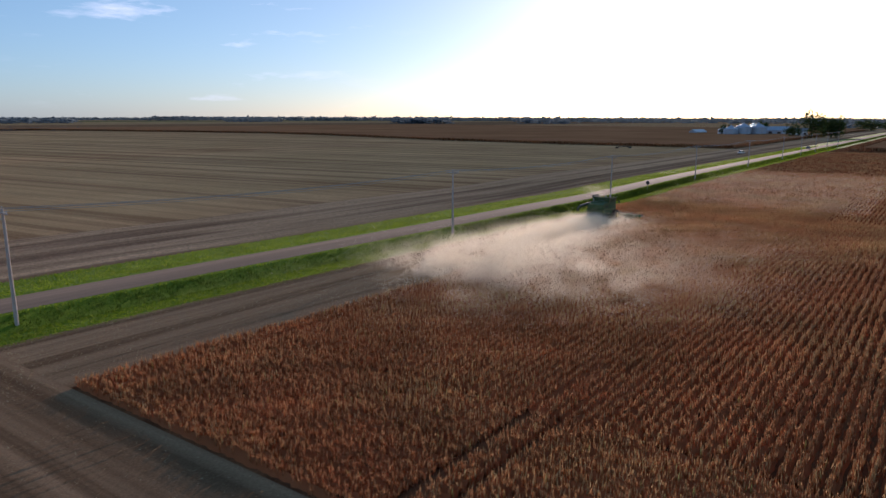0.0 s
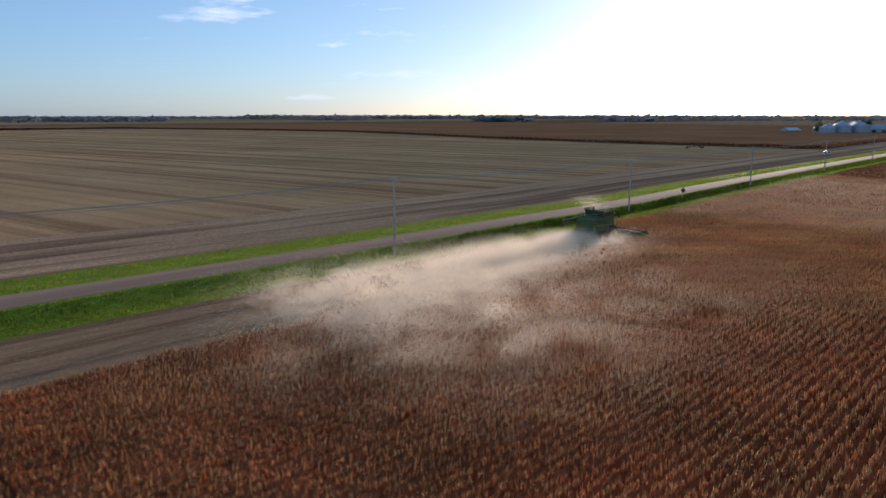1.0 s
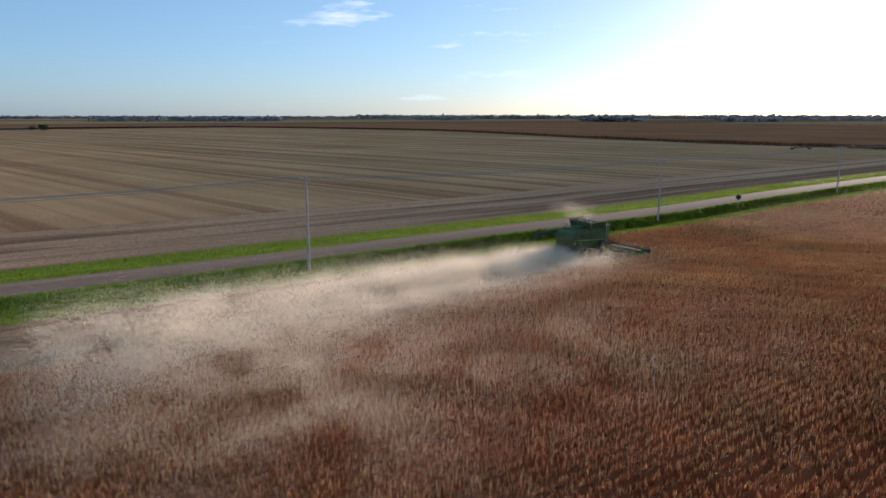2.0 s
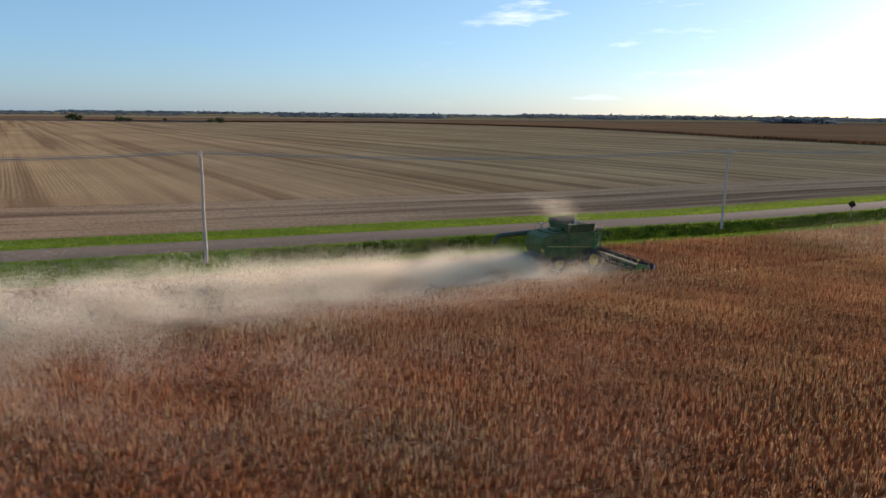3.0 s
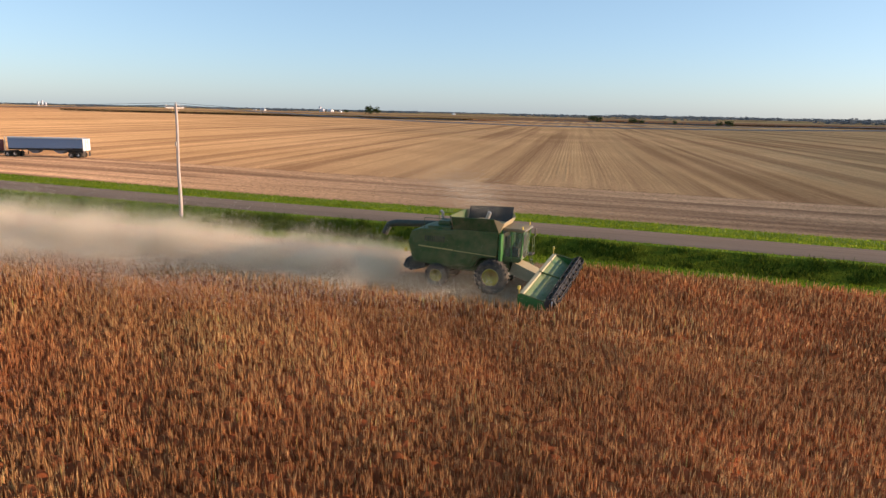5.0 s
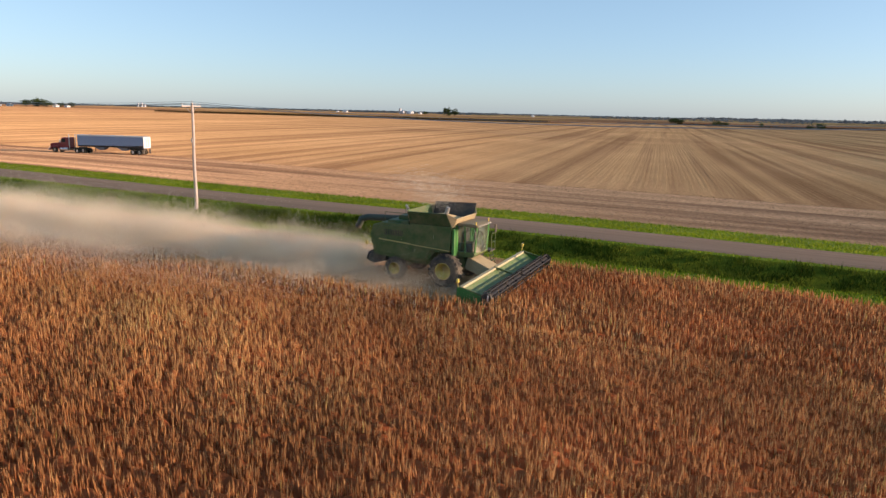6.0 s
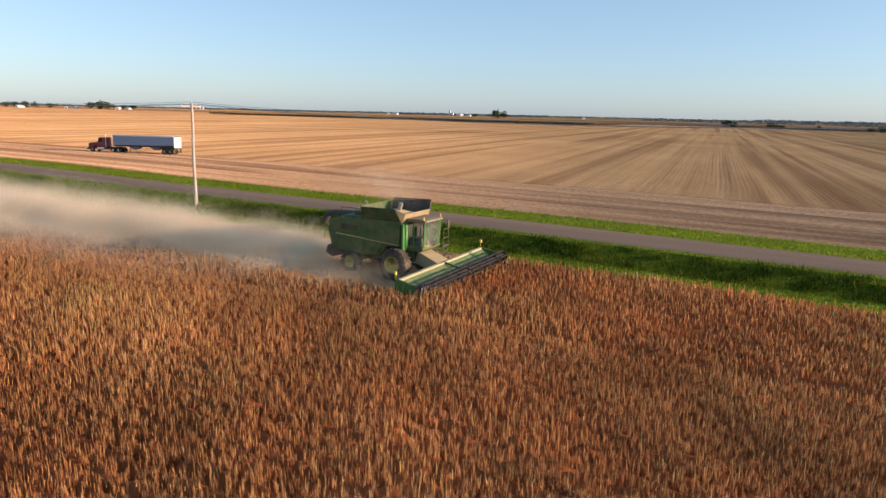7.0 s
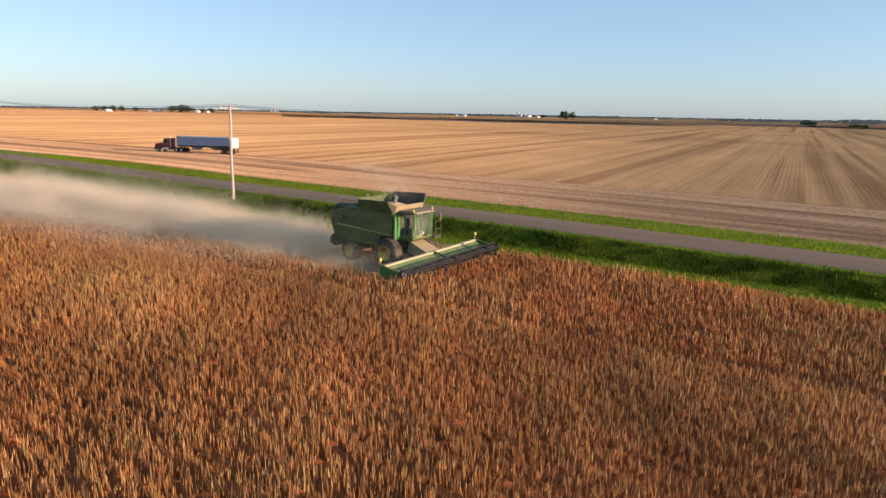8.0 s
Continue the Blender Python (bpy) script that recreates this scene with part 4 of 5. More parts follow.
# ---------------------------------------------------------------- poles and wires
M_pole = paint("pole_wood", (0.52, 0.43, 0.37), 0.85, 0.5, (0.2, 0.15, 0.11), 0, 0.8)
M_glaze = paint("insulator_glaze", (0.55, 0.52, 0.48), 0.25, 0.2)
M_wire = paint("conductor", (0.40, 0.39, 0.38), 0.4, 0.2, metal=0.6)
POLE_X = [-193.0, -129.0, -65.0, 0.0, 63.5, 129.0, 196.3, 261.5, 308.0, 353.0, 396.0, 444.0]
ARM_Z = 9.18


def utility_pole(base=-0.9, top=9.5):
    p = thing("utility_pole", pose(0, 0, 0), "weathered grey wooden utility pole with one crossarm", "utility pole", "poles along the road")
    bm = bmesh.new()
    n = 9
    pts = [(0.025 * math.sin(i * 1.1), 0.02 * math.cos(i * 0.8), (top - base) * i / n) for i in range(n + 1)]
    pts[0] = (0, 0, -0.15)
    rings = [[bm.verts.new((p_[0] + (0.175 - 0.06 * i / n) * math.cos(a * math.pi / 7), p_[1] + (0.175 - 0.06 * i / n) * math.sin(a * math.pi / 7), p_[2])) for a in range(14)] for i, p_ in enumerate(pts)]
    for ra, rb in zip(rings, rings[1:]):
        for a in range(14):
            bm.faces.new((ra[a], ra[(a + 1) % 14], rb[(a + 1) % 14], rb[a]))
    bm.faces.new(rings[0][::-1]), bm.faces.new(rings[-1])
    part("shaft", bm, M_pole, p)
    z = ARM_Z - base
    bm = bmesh.new()
    box(bm, -0.19, -0.08, -1.2, 1.2, z - 0.06, z + 0.06, 0.012)
    part("crossarm", bm, M_pole, p)
    for s in (-1, 1):
        bm = bmesh.new()
        tube(bm, (-0.16, s * 0.75, z - 0.04), (-0.14, s * 0.08, z - 0.6), 0.022, n=6)
        part("brace", bm, M_steel, p)
    for q, zz, xx in ((-1.1, z + 0.06, -0.13), (0.55, z + 0.06, -0.13), (1.1, z + 0.06, -0.13), (0.0, top - base - 0.02, 0.0)):
        bm = bmesh.new()
        tube(bm, (xx, q, zz), (xx, q, zz + 0.1), 0.02, n=6)
        tube(bm, (xx, q, zz + 0.08), (xx, q, zz + 0.22), 0.06, 0.04, 8)
        part("insulator", bm, M_glaze, p)
    bm = bmesh.new()
    box(bm, -0.13, 0.0, -0.2, -0.12, z - 3.4, z - 3.0, 0.01)
    part("tag_plate", bm, M_steel, p)
    return p


def pole_foot(x):
    return -0.8 + 0.9 * float(rise(x))


first = utility_pole()
for i, px in enumerate(POLE_X):
    at = pose(px, 0, pole_foot(px), 0.4 * math.sin(i * 2.1), 0.5 * math.cos(i * 1.7), 0)
    if i == 0:
        first.matrix_basis = at
    else:
        copy_thing(first, at)

lines = thing("power_line", pose(0, 0, 0), "thin sagging grey power wires strung between poles", "power line")
for q, zz in ((-1.1, ARM_Z + 0.24), (0.55, ARM_Z + 0.24), (1.1, ARM_Z + 0.24), (0.0, 9.62)):
    bm = bmesh.new()
    for x0, x1 in zip(POLE_X, POLE_X[1:]):
        prev = None
        for i in range(9):
            f = i / 8
            pt = (x0 + (x1 - x0) * f - 0.13, q, zz + 0.9 + pole_foot(x0) * (1 - f) + pole_foot(x1) * f - 0.75 * 4 * f * (1 - f))
            if prev:
                tube(bm, prev, pt, 0.016, n=4, caps=False)
            prev = pt
    part("wire", bm, M_wire, lines)

# ---------------------------------------------------------------- road sign
M_signback = paint("sign_back", (0.34, 0.33, 0.31), 0.5, 0.4, metal=0.4)
M_signface = paint("sign_face", (0.75, 0.48, 0.03), 0.5, 0.2)
s = thing("road_sign", pose(88.4, 0.2, -0.45), "yellow diamond warning sign on a square steel post", "road sign")
bm = bmesh.new()
box(bm, -0.03, 0.03, -0.03, 0.03, -0.3, 2.3)
part("post", bm, M_signback, s)
bm = bmesh.new()
w = 0.62
vs = [bm.verts.new((0.035, a, 1.75 + b)) for a, b in ((0, -w), (w, 0), (0, w), (-w, 0))]
bm.faces.new(vs)
bmesh.ops.solidify(bm, geom=bm.faces[:], thickness=0.01)
plate = part("plate", bm, M_signback, s, "grey metal back of the diamond plate")
bm = bmesh.new()
vs = [bm.verts.new((0.05, a, 1.75 + b)) for a, b in ((0, -w * 0.97), (w * 0.97, 0), (0, w * 0.97), (-w * 0.97, 0))]
bm.faces.new(vs)
part("face", bm, M_signface, plate, "yellow reflective face")

# ---------------------------------------------------------------- grain truck
M_maroon = paint("maroon_paint", (0.24, 0.012, 0.02), 0.25, 0.25)
M_tub = paint("pale_blue_aluminium", (0.25, 0.31, 0.42), 0.5, 0.15, (0.4, 0.36, 0.3), 0.0)
M_white = paint("white_paint", (0.66, 0.66, 0.65), 0.45, 0.3)
M_chrome = paint("chrome_trim", (0.75, 0.75, 0.74), 0.2, 0.25, metal=0.9)
M_window, n_, l_, b_ = shader("dark_window", 0.08, 0, 0.6)
b_.inputs["Base Color"].default_value = (0.02, 0.025, 0.03, 1)


def road_wheel(parent, x, y, r=0.5, w=0.3, side=1, double=False):
    wh = new("wheel")
    wh.parent = parent
    wh.location = (x, y, r)
    bm = bmesh.new()
    spans = ((-w / 2, w / 2), (-side * w * 1.65 - w / 2, -side * w * 1.65 + w / 2)) if double else ((-w / 2, w / 2),)
    for a, b in spans:
        lathe(bm, [(a, r * 0.6), (a, r * 0.92), (a + w * 0.12, r), (b - w * 0.12, r), (b, r * 0.92), (b, r * 0.6)], 24)
    part("tyre", bm, M_rubber, wh, "black road tyre")
    bm = bmesh.new()
    lathe(bm, [(side * w * 0.5, r * 0.61), (side * w * 0.3, r * 0.5), (side * w * 0.35, r * 0.25), (side * w * 0.55, r * 0.2), (side * w * 0.55, 0.01)], 20)
    part("rim", bm, M_chrome, wh, "polished wheel rim")


def grain_truck(m):
    t = thing("grain_truck", m, "maroon semi truck with a pale blue hopper trailer on stubble", "truck")
    # tractor: front wheels at x = 0, nose at +1.3
    tr = new("tractor")
    tr.parent = t
    bm = bmesh.new()
    prism(bm, [(-1.2, 0.95), (1.15, 0.95), (1.2, 1.5), (1.05, 1.78), (-1.2, 2.02)], -0.72, 0.72, 0.07)
    part("hood", bm, M_maroon, tr, "maroon engine hood")
    bm = bmesh.new()
    prism(bm, [(-2.75, 0.95), (-1.15, 0.95), (-1.15, 2.0), (-1.45, 2.85), (-1.6, 2.95), (-2.75, 2.95)], -1.05, 1.05, 0.07)
    part("cab", bm, M_maroon, tr, "maroon cab")
    for s in (-1, 1):
        bm = bmesh.new()
        prism(bm, [(-2.25, 2.05), (-1.35, 2.05), (-1.55, 2.7), (-2.25, 2.7)], s * 1.05, s * 1.065)
        part("side_window", bm, M_window, tr, "dark side window")
        bm = bmesh.new()
        prism(bm, [(-0.75, 0.75), (-0.62, 1.15), (-0.3, 1.32), (0.35, 1.32), (0.75, 1.1), (0.95, 0.7), (0.8, 0.7), (0.55, 1.02), (-0.45, 1.05), (-0.65, 0.75)], s * 0.72, s * 1.2)
        part("fender", bm, M_maroon, tr, "maroon front fender")
        bm = bmesh.new()
        tube(bm, (-3.0, s * 0.95, 0.9), (-3.0, s * 0.95, 3.6), 0.075, n=10)
        part("exhaust_stack", bm, M_chrome, tr, "chrome exhaust stack")
        bm = bmesh.new()
        tube(bm, (-2.7, s * 1.0, 0.72), (-1.2, s * 1.0, 0.72), 0.31, n=16)
        part("fuel_tank", bm, M_chrome, tr, "polished fuel tank")
        bm = bmesh.new()
        box(bm, 1.0, 1.14, s * 0.85 - 0.13, s * 0.85 + 0.13, 0.95, 1.2, 0.03)
        part("headlight", bm, M_clear, tr)
        bm = bmesh.new()
        tube(bm, (-1.4, s * 1.05, 2.4), (-1.3, s * 1.35, 2.4), 0.02, n=6)
        box(bm, -1.36, -1.24, s * 1.35 - 0.1, s * 1.35 + 0.1, 2.0, 2.55, 0.02)
        part("mirror", bm, M_chrome, tr)
        road_wheel(t, 0, s * 1.05, 0.52, 0.3, s)
        for x in (-4.6, -5.9):
            road_wheel(t, x, s * 1.05, 0.5, 0.27, s, True)
    bm = bmesh.new()
    prism(bm, [(-1.42, 2.06), (-1.2, 2.06), (-1.44, 2.78), (-1.6, 2.78)], -0.92, 0.92)
    part("windscreen", bm, M_window, tr, "dark windscreen")
    bm = bmesh.new()
    box(bm, 1.17, 1.25, -0.5, 0.5, 0.9, 1.7, 0.03)
    part("grille", bm, M_chrome, tr, "chrome grille")
    bm = bmesh.new()
    box(bm, 1.2, 1.35, -1.15, 1.15, 0.45, 0.8, 0.04)
    part("bumper", bm, M_chrome, tr, "chrome bumper")
    bm = bmesh.new()
    for s in (-1, 1):
        box(bm, -6.6, 1.0, s * 0.42 - 0.06, s * 0.42 + 0.06, 0.75, 1.0)
    box(bm, -5.8, -4.7, -0.5, 0.5, 1.0, 1.15, 0.03)
    part("frame", bm, M_black, tr, "black chassis rails")
    # trailer
    tl = new("trailer")
    tl.parent = t
    X0, X1 = -18.4, -4.9
    bm = bmesh.new()
    prism(bm, [(X0, 1.75), (X1, 1.55), (X1, 3.35), (X0, 3.35)], -1.26, 1.26, 0.03)
    tub = part("tub", bm, M_tub, tl, "pale blue smooth-sided grain tub")
    bm = bmesh.new()
    box(bm, X0 - 0.03, X1 + 0.03, -1.31, -1.22, 3.33, 3.47, 0.02)
    box(bm, X0 - 0.03, X1 + 0.03, 1.22, 1.31, 3.33, 3.47, 0.02)
    part("top_rail", bm, M_white, tub, "white top rail")
    bm = bmesh.new()
    for i in range(9):
        x0 = X0 + 0.2 + (X1 - X0 - 0.4) * i / 8
        tube(bm, (x0, -1.2, 3.42), (x0, 0, 3.62), 0.03, n=6)
        tube(bm, (x0, 0, 3.62), (x0, 1.2, 3.42), 0.03, n=6)
    part("tarp_bow", bm, M_steel, tub)
    bm = bmesh.new()
    tube(bm, (X0, 1.2, 3.5), (X1, 1.2, 3.5), 0.12, n=10)
    part("tarp_roll", bm, M_white, tub, "rolled white tarpaulin")
    bm = bmesh.new()
    box(bm, X0 - 0.1, X0, -1.28, 1.28, 1.3, 3.4, 0.03)
    rear = part("rear_wall", bm, M_white, tl, "white rear end wall")
    bm = bmesh.new()
    for i in range(6):
        box(bm, X0 - 0.14, X0 - 0.09, -0.4, 0.4, 1.6 + i * 0.28, 1.65 + i * 0.28)
    for s in (-0.4, 0.4):
        box(bm, X0 - 0.14, X0 - 0.09, s - 0.03, s + 0.03, 1.5, 3.2)
    part("rear_ladder", bm, M_steel, rear)
    for cx in (-13.9, -9.2):
        bm = bmesh.new()
        a = [bm.verts.new(q) for q in ((cx - 1.7, -1.2, 1.75), (cx + 1.7, -1.2, 1.7), (cx + 1.7, 1.2, 1.7), (cx - 1.7, 1.2, 1.75))]
        b = [bm.verts.new(q) for q in ((cx - 0.4, -0.4, 0.7), (cx + 0.4, -0.4, 0.7), (cx + 0.4, 0.4, 0.7), (cx - 0.4, 0.4, 0.7))]
        bm.faces.new(b)
        for i in range(4):
            bm.faces.new((a[i], a[(i + 1) % 4], b[(i + 1) % 4], b[i]))
        bmesh.ops.recalc_face_normals(bm, faces=bm.faces[:])
        part("hopper", bm, M_tub, tl, "sloping blue hopper")
    bm = bmesh.new()
    for s in (-1, 1):
        box(bm, X0, X1, s * 1.1 - 0.06, s * 1.1 + 0.06, 1.3, 1.58)
        tube(bm, (-7.2, s * 0.9, 1.4), (-7.2, s * 0.9, 0.35), 0.07, n=8)
    box(bm, X0 + 0.3, X0 + 3.2, -0.5, 0.5, 0.85, 1.3, 0.04)
    part("trailer_frame", bm, M_black, tl, "black trailer frame and landing legs")
    for s in (-1, 1):
        for x in (X0 + 1.0, X0 + 2.3):
            road_wheel(t, x, s * 1.05, 0.5, 0.27, s, True)
    bm = bmesh.new()
    for s in (-1, 1):
        box(bm, X0 - 0.02, X0 + 0.02, s * 1.05 - 0.28, s * 1.05 + 0.28, 0.25, 1.1)
    part("mud_flap", bm, M_black, tl)
    return t


grain_truck(pose(-76.3, 41.4, FIELD + float(rise(-68)), 0, 0, 198.2))


def car(m, colour, label, category, pickup=False):
    c = thing("parked_car", m, label, category)
    bm = bmesh.new()
    prism(bm, [(-2.3, 0.35), (2.25, 0.35), (2.35, 0.6), (2.2, 0.85), (1.2, 0.98), (-2.25, 1.05), (-2.4, 0.7)], -0.9, 0.9, 0.08)
    part("body", bm, colour, c)
    bm = bmesh.new()
    prism(bm, [(-0.6 if pickup else -2.0, 1.0), (1.1, 0.98), (0.4, 1.55), (-0.5 if pickup else -1.4, 1.58)], -0.78, 0.78, 0.06)
    cabin = part("cabin", bm, M_window, c, "dark-windowed cabin")
    bm = bmesh.new()
    box(bm, -0.5 if pickup else -1.4, 0.4, -0.72, 0.72, 1.55, 1.62, 0.03)
    part("roof", bm, colour, cabin)
    for s in (-1, 1):
        for x in (-1.45, 1.4):
            road_wheel(c, x, s * 0.82, 0.34, 0.22, s)
        bm = bmesh.new()
        box(bm, 2.2, 2.32, s * 0.65 - 0.15, s * 0.65 + 0.15, 0.65, 0.8, 0.02)
        part("headlight", bm, M_clear, c)
    return c


M_silver = paint("silver_paint", (0.55, 0.56, 0.58), 0.25, 0.2, metal=0.5)
M_darkcar = paint("dark_blue_paint", (0.03, 0.035, 0.05), 0.25, 0.2)
car(pose(306.5, 28.6, FIELD + 0.14, 0, 0, 170), M_white, "white car parked on the field's edge by the road", "car")
car(pose(314, 30.5, FIELD + 0.14, 0, 0, 185), M_silver, "silver pickup parked beside a white car", "pickup", True)
car(pose(369, 6.2, 0.34, 0, 0, 182), M_darkcar, "dark car standing on the country road", "car")

# a long low header cart standing in the far stubble
cart = thing("header_cart", pose(329, 103.3, FIELD + 0.14, 0, 0, 142), "long low implement cart with wheels at both ends", "farm trailer")
bm = bmesh.new()
box(bm, -5, 5, -0.12, 0.12, 0.85, 1.1, 0.03)
box(bm, -4.6, -4.3, -1.0, 1.0, 0.7, 0.95)
box(bm, 4.3, 4.6, -1.0, 1.0, 0.7, 0.95)
for x in (-3, 0, 3):
    box(bm, x - 0.08, x + 0.08, -0.7, 0.7, 1.08, 1.5)
part("frame", bm, M_black, cart, "black steel frame")
for x in (-4.45, 4.45):
    for s in (-1, 1):
        road_wheel(cart, x, s * 1.0, 0.5, 0.3, s)

# ---------------------------------------------------------------- trees
M_bark = paint("bark", (0.10, 0.075, 0.055), 0.9, 0.4, (0.05, 0.04, 0.03))


def crown_mesh(name, seed, clumps, per, leaf, tall=1.0, flat=0.75):
    """A crown about two metres wide and two high: clumps of leaf blades with gaps."""
    r = np.random.default_rng(seed)
    cs = r.normal(0, 0.42, (clumps, 3))
    cs[:, 2] *= flat
    d = np.linalg.norm(cs, axis=1, keepdims=True)
    cs = cs / np.maximum(1, d / 0.8)
    c = np.repeat(cs, per, 0) + r.normal(0, 0.14, (clumps * per, 3))
    a, b = r.normal(0, 1, (len(c), 3)), r.normal(0, 1, (len(c), 3))
    a /= np.linalg.norm(a, axis=1, keepdims=True)
    b /= np.linalg.norm(b, axis=1, keepdims=True)
    s = leaf * r.uniform(0.6, 1.4, (len(c), 1))
    v = np.stack([c - a * s, c + a * s, c + b * s * 1.3], 1).reshape(-1, 3)
    v[:, 2] = v[:, 2] * tall + 1.0
    return np_mesh(name, v, (np.arange(len(c)) * 3)[:, None] + np.array([[0, 1, 2]]), [M_leaf])


CROWNS = [crown_mesh("crown", 20 + i, 42, 26, 0.085, 1.0 + 0.15 * (i % 3), 0.8) for i in range(4)]


def tree(x, y, height, width, k=0, label="broad green tree with a dense uneven crown"):
    t = thing("tree", pose(x, y, FIELD + float(rise(x)), 0, 0, 47 * k), label, "tree", "trees")
    bm = bmesh.new()
    tr = height * 0.42
    tube(bm, (0, 0, -0.2), (0.1, 0, tr), height * 0.022, height * 0.014, 9)
    for i in range(5):
        a = i * 1.3 + k
        tube(bm, (0.08, 0, tr * (0.6 + 0.08 * i)), (width * 0.26 * math.cos(a), width * 0.26 * math.sin(a), tr * 1.25 + height * 0.05 * i), height * 0.009, height * 0.004, 6)
    part("trunk", bm, M_bark, t)
    cr = new("crown", CROWNS[k % 4])
    cr.parent = t
    cr.scale = (width * 0.55, width * 0.55, height * 0.5)
    cr.location = (0, 0, height * 0.03)
    return t


for k, (x, y, h, w) in enumerate([
        (668, 50, 28, 22), (690, 36, 22, 17), (682, 30, 20, 15), (664, 66, 15, 16), (700, 44, 16, 14), (722, 126, 15, 12), (748, 112, 15, 13), (705, 140, 13, 12),
        (1130, 40, 18, 26), (1180, 20, 17, 24), (1240, 60, 16, 28), (1160, 95, 14, 20), (1290, 110, 15, 30)]):
    tree(x, y, h, w, k)


def place(az, dist, origin=(58, -48)):
    return origin[0] + dist * math.sin(radians(az + 1.25)), origin[1] + dist * math.cos(radians(az + 1.25))


for k, (az, d, h, w) in enumerate([
        (-62.4, 1800, 12, 14), (-61.9, 1820, 13, 16), (-61.3, 1790, 12, 15), (-60.7, 1810, 13, 15), (-59.8, 1800, 11, 13),
        (-57.2, 1750, 15, 20), (-56.5, 1760, 16, 24), (-56.0, 1740, 14, 20), (-55.1, 1780, 10, 14), (-54.4, 1790, 11, 14), (-26.5, 1650, 17, 20), (-25.9, 1660, 16, 18), (-28.2, 2000, 9, 12),
        (-8.9, 985, 9.5, 12), (-8.4, 980, 7, 9), (-5.8, 945, 7.5, 12), (-5.2, 950, 6, 9), (-2.7, 930, 6, 5), (1.2, 900, 7, 10), (0.5, 905, 6, 8)]):
    tree(*place(az, d), h * (1.1 if d > 1500 else 1), w * (1.15 if d > 1500 else 1.1), k, "distant rounded tree on the field's far edge")


def tree_belt(name, runs, label):
    """Far woods: clumps of crowns along arcs, seen as one dark line."""
    r = np.random.default_rng(91)
    vs = []
    for az0, az1, d0, d1, h, n in runs:
        az = np.radians(r.uniform(az0, az1, n))
        d = r.uniform(d0, d1, n)
        hh = h * r.uniform(0.75, 1.1, n)
        cx, cy = 0 + d * np.sin(az), -50 + d * np.cos(az)
        per = 12
        ww = np.repeat(hh * r.uniform(0.9, 2.6, n), per)[:, None]
        c = np.repeat(np.stack([cx, cy, FIELD + hh * 0.5], 1), per, 0)
        c = c + r.normal(0, 1, (len(c), 3)) * np.concatenate([ww * 0.4, ww * 0.4, np.repeat(hh, per)[:, None] * 0.24], 1)
        s = np.repeat(hh, per)[:, None] * r.uniform(0.2, 0.42, (len(c), 1))
        a, b = r.normal(0, 1, (len(c), 3)), r.normal(0, 1, (len(c), 3))
        a[:, 2] *= 0.4
        b[:, 2] *= 0.4
        c[:, 2] = np.minimum(c[:, 2], FIELD + np.repeat(hh, per) * 0.85)
        tri = np.stack([c - a * s * 0.9, c + a * s * 0.9, c + b * s * 1.4], 1)
        tri[:, :, 2] = np.maximum(tri[:, :, 2], FIELD - 0.5)
        vs.append(tri.reshape(-1, 3))
    v = np.concatenate(vs)
    ob = new(name, np_mesh(name, v, np.arange(len(v)).reshape(-1, 3), [M_hazed_woods]))
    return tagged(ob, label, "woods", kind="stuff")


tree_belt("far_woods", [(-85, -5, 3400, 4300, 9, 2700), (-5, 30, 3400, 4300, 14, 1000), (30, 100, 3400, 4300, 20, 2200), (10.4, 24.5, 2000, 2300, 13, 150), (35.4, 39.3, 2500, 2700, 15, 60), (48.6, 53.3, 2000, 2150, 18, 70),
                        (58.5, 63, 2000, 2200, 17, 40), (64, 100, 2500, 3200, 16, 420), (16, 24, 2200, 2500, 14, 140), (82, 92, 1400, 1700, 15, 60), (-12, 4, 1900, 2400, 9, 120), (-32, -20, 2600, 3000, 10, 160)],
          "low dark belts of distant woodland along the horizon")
tree_belt("hedge_line", [(-8.6, 6, 955, 985, 2.2, 160), (6, 24, 990, 1250, 2.2, 160)], "scrubby hedge and weeds along the field's far edge")

# ---------------------------------------------------------------- standing corn


def corn_block(name, outline_w, x_far, y0, y1, step, edges, label, material=M_corn, tall=1.0):
    """A block of tall dry corn: a ragged top, and stalks along its open edges. outline_w gives the west edge at each y."""
    ys = np.arange(y0, y1 + 1, step)
    k = 40
    f = np.linspace(0, 1, k) ** 1.8
    west = np.array([outline_w(y) for y in ys])
    X = west[:, None] + (x_far - west)[:, None] * f[None]
    Y = np.repeat(ys[:, None], k, 1)
    Z = FIELD + 2.15 * tall + rng.uniform(-0.25, 0.2, X.shape)
    v = np.stack([X, Y, Z], 2).reshape(-1, 3)
    i, j = np.meshgrid(np.arange(len(ys) - 1), np.arange(k - 1), indexing="ij")
    a = (i * k + j).ravel()
    quads = np.stack([a, a + 1, a + 1 + k, a + k], 1)
    pieces = [(v, quads)]
    for (xa, ya), (xb, yb) in edges:
        n = int(math.hypot(xb - xa, yb - ya) * 5)
        t = rng.uniform(0, 1, n)
        dx, dy = (xb - xa), (yb - ya)
        inn = rng.uniform(0, 4, n)
        ln = math.hypot(dx, dy)
        x = xa + dx * t - dy / ln * -inn
        y = ya + dy * t - dx / ln * inn
        pieces.append(kites(x, y, np.full(n, FIELD), rng.uniform(1.9, 2.5, n) * tall, rng.uniform(0.3, 0.8, n), 0.05))
    tagged(new(name, np_mesh(name, *on_land(join(pieces)), [material])), label, "corn", kind="stuff")


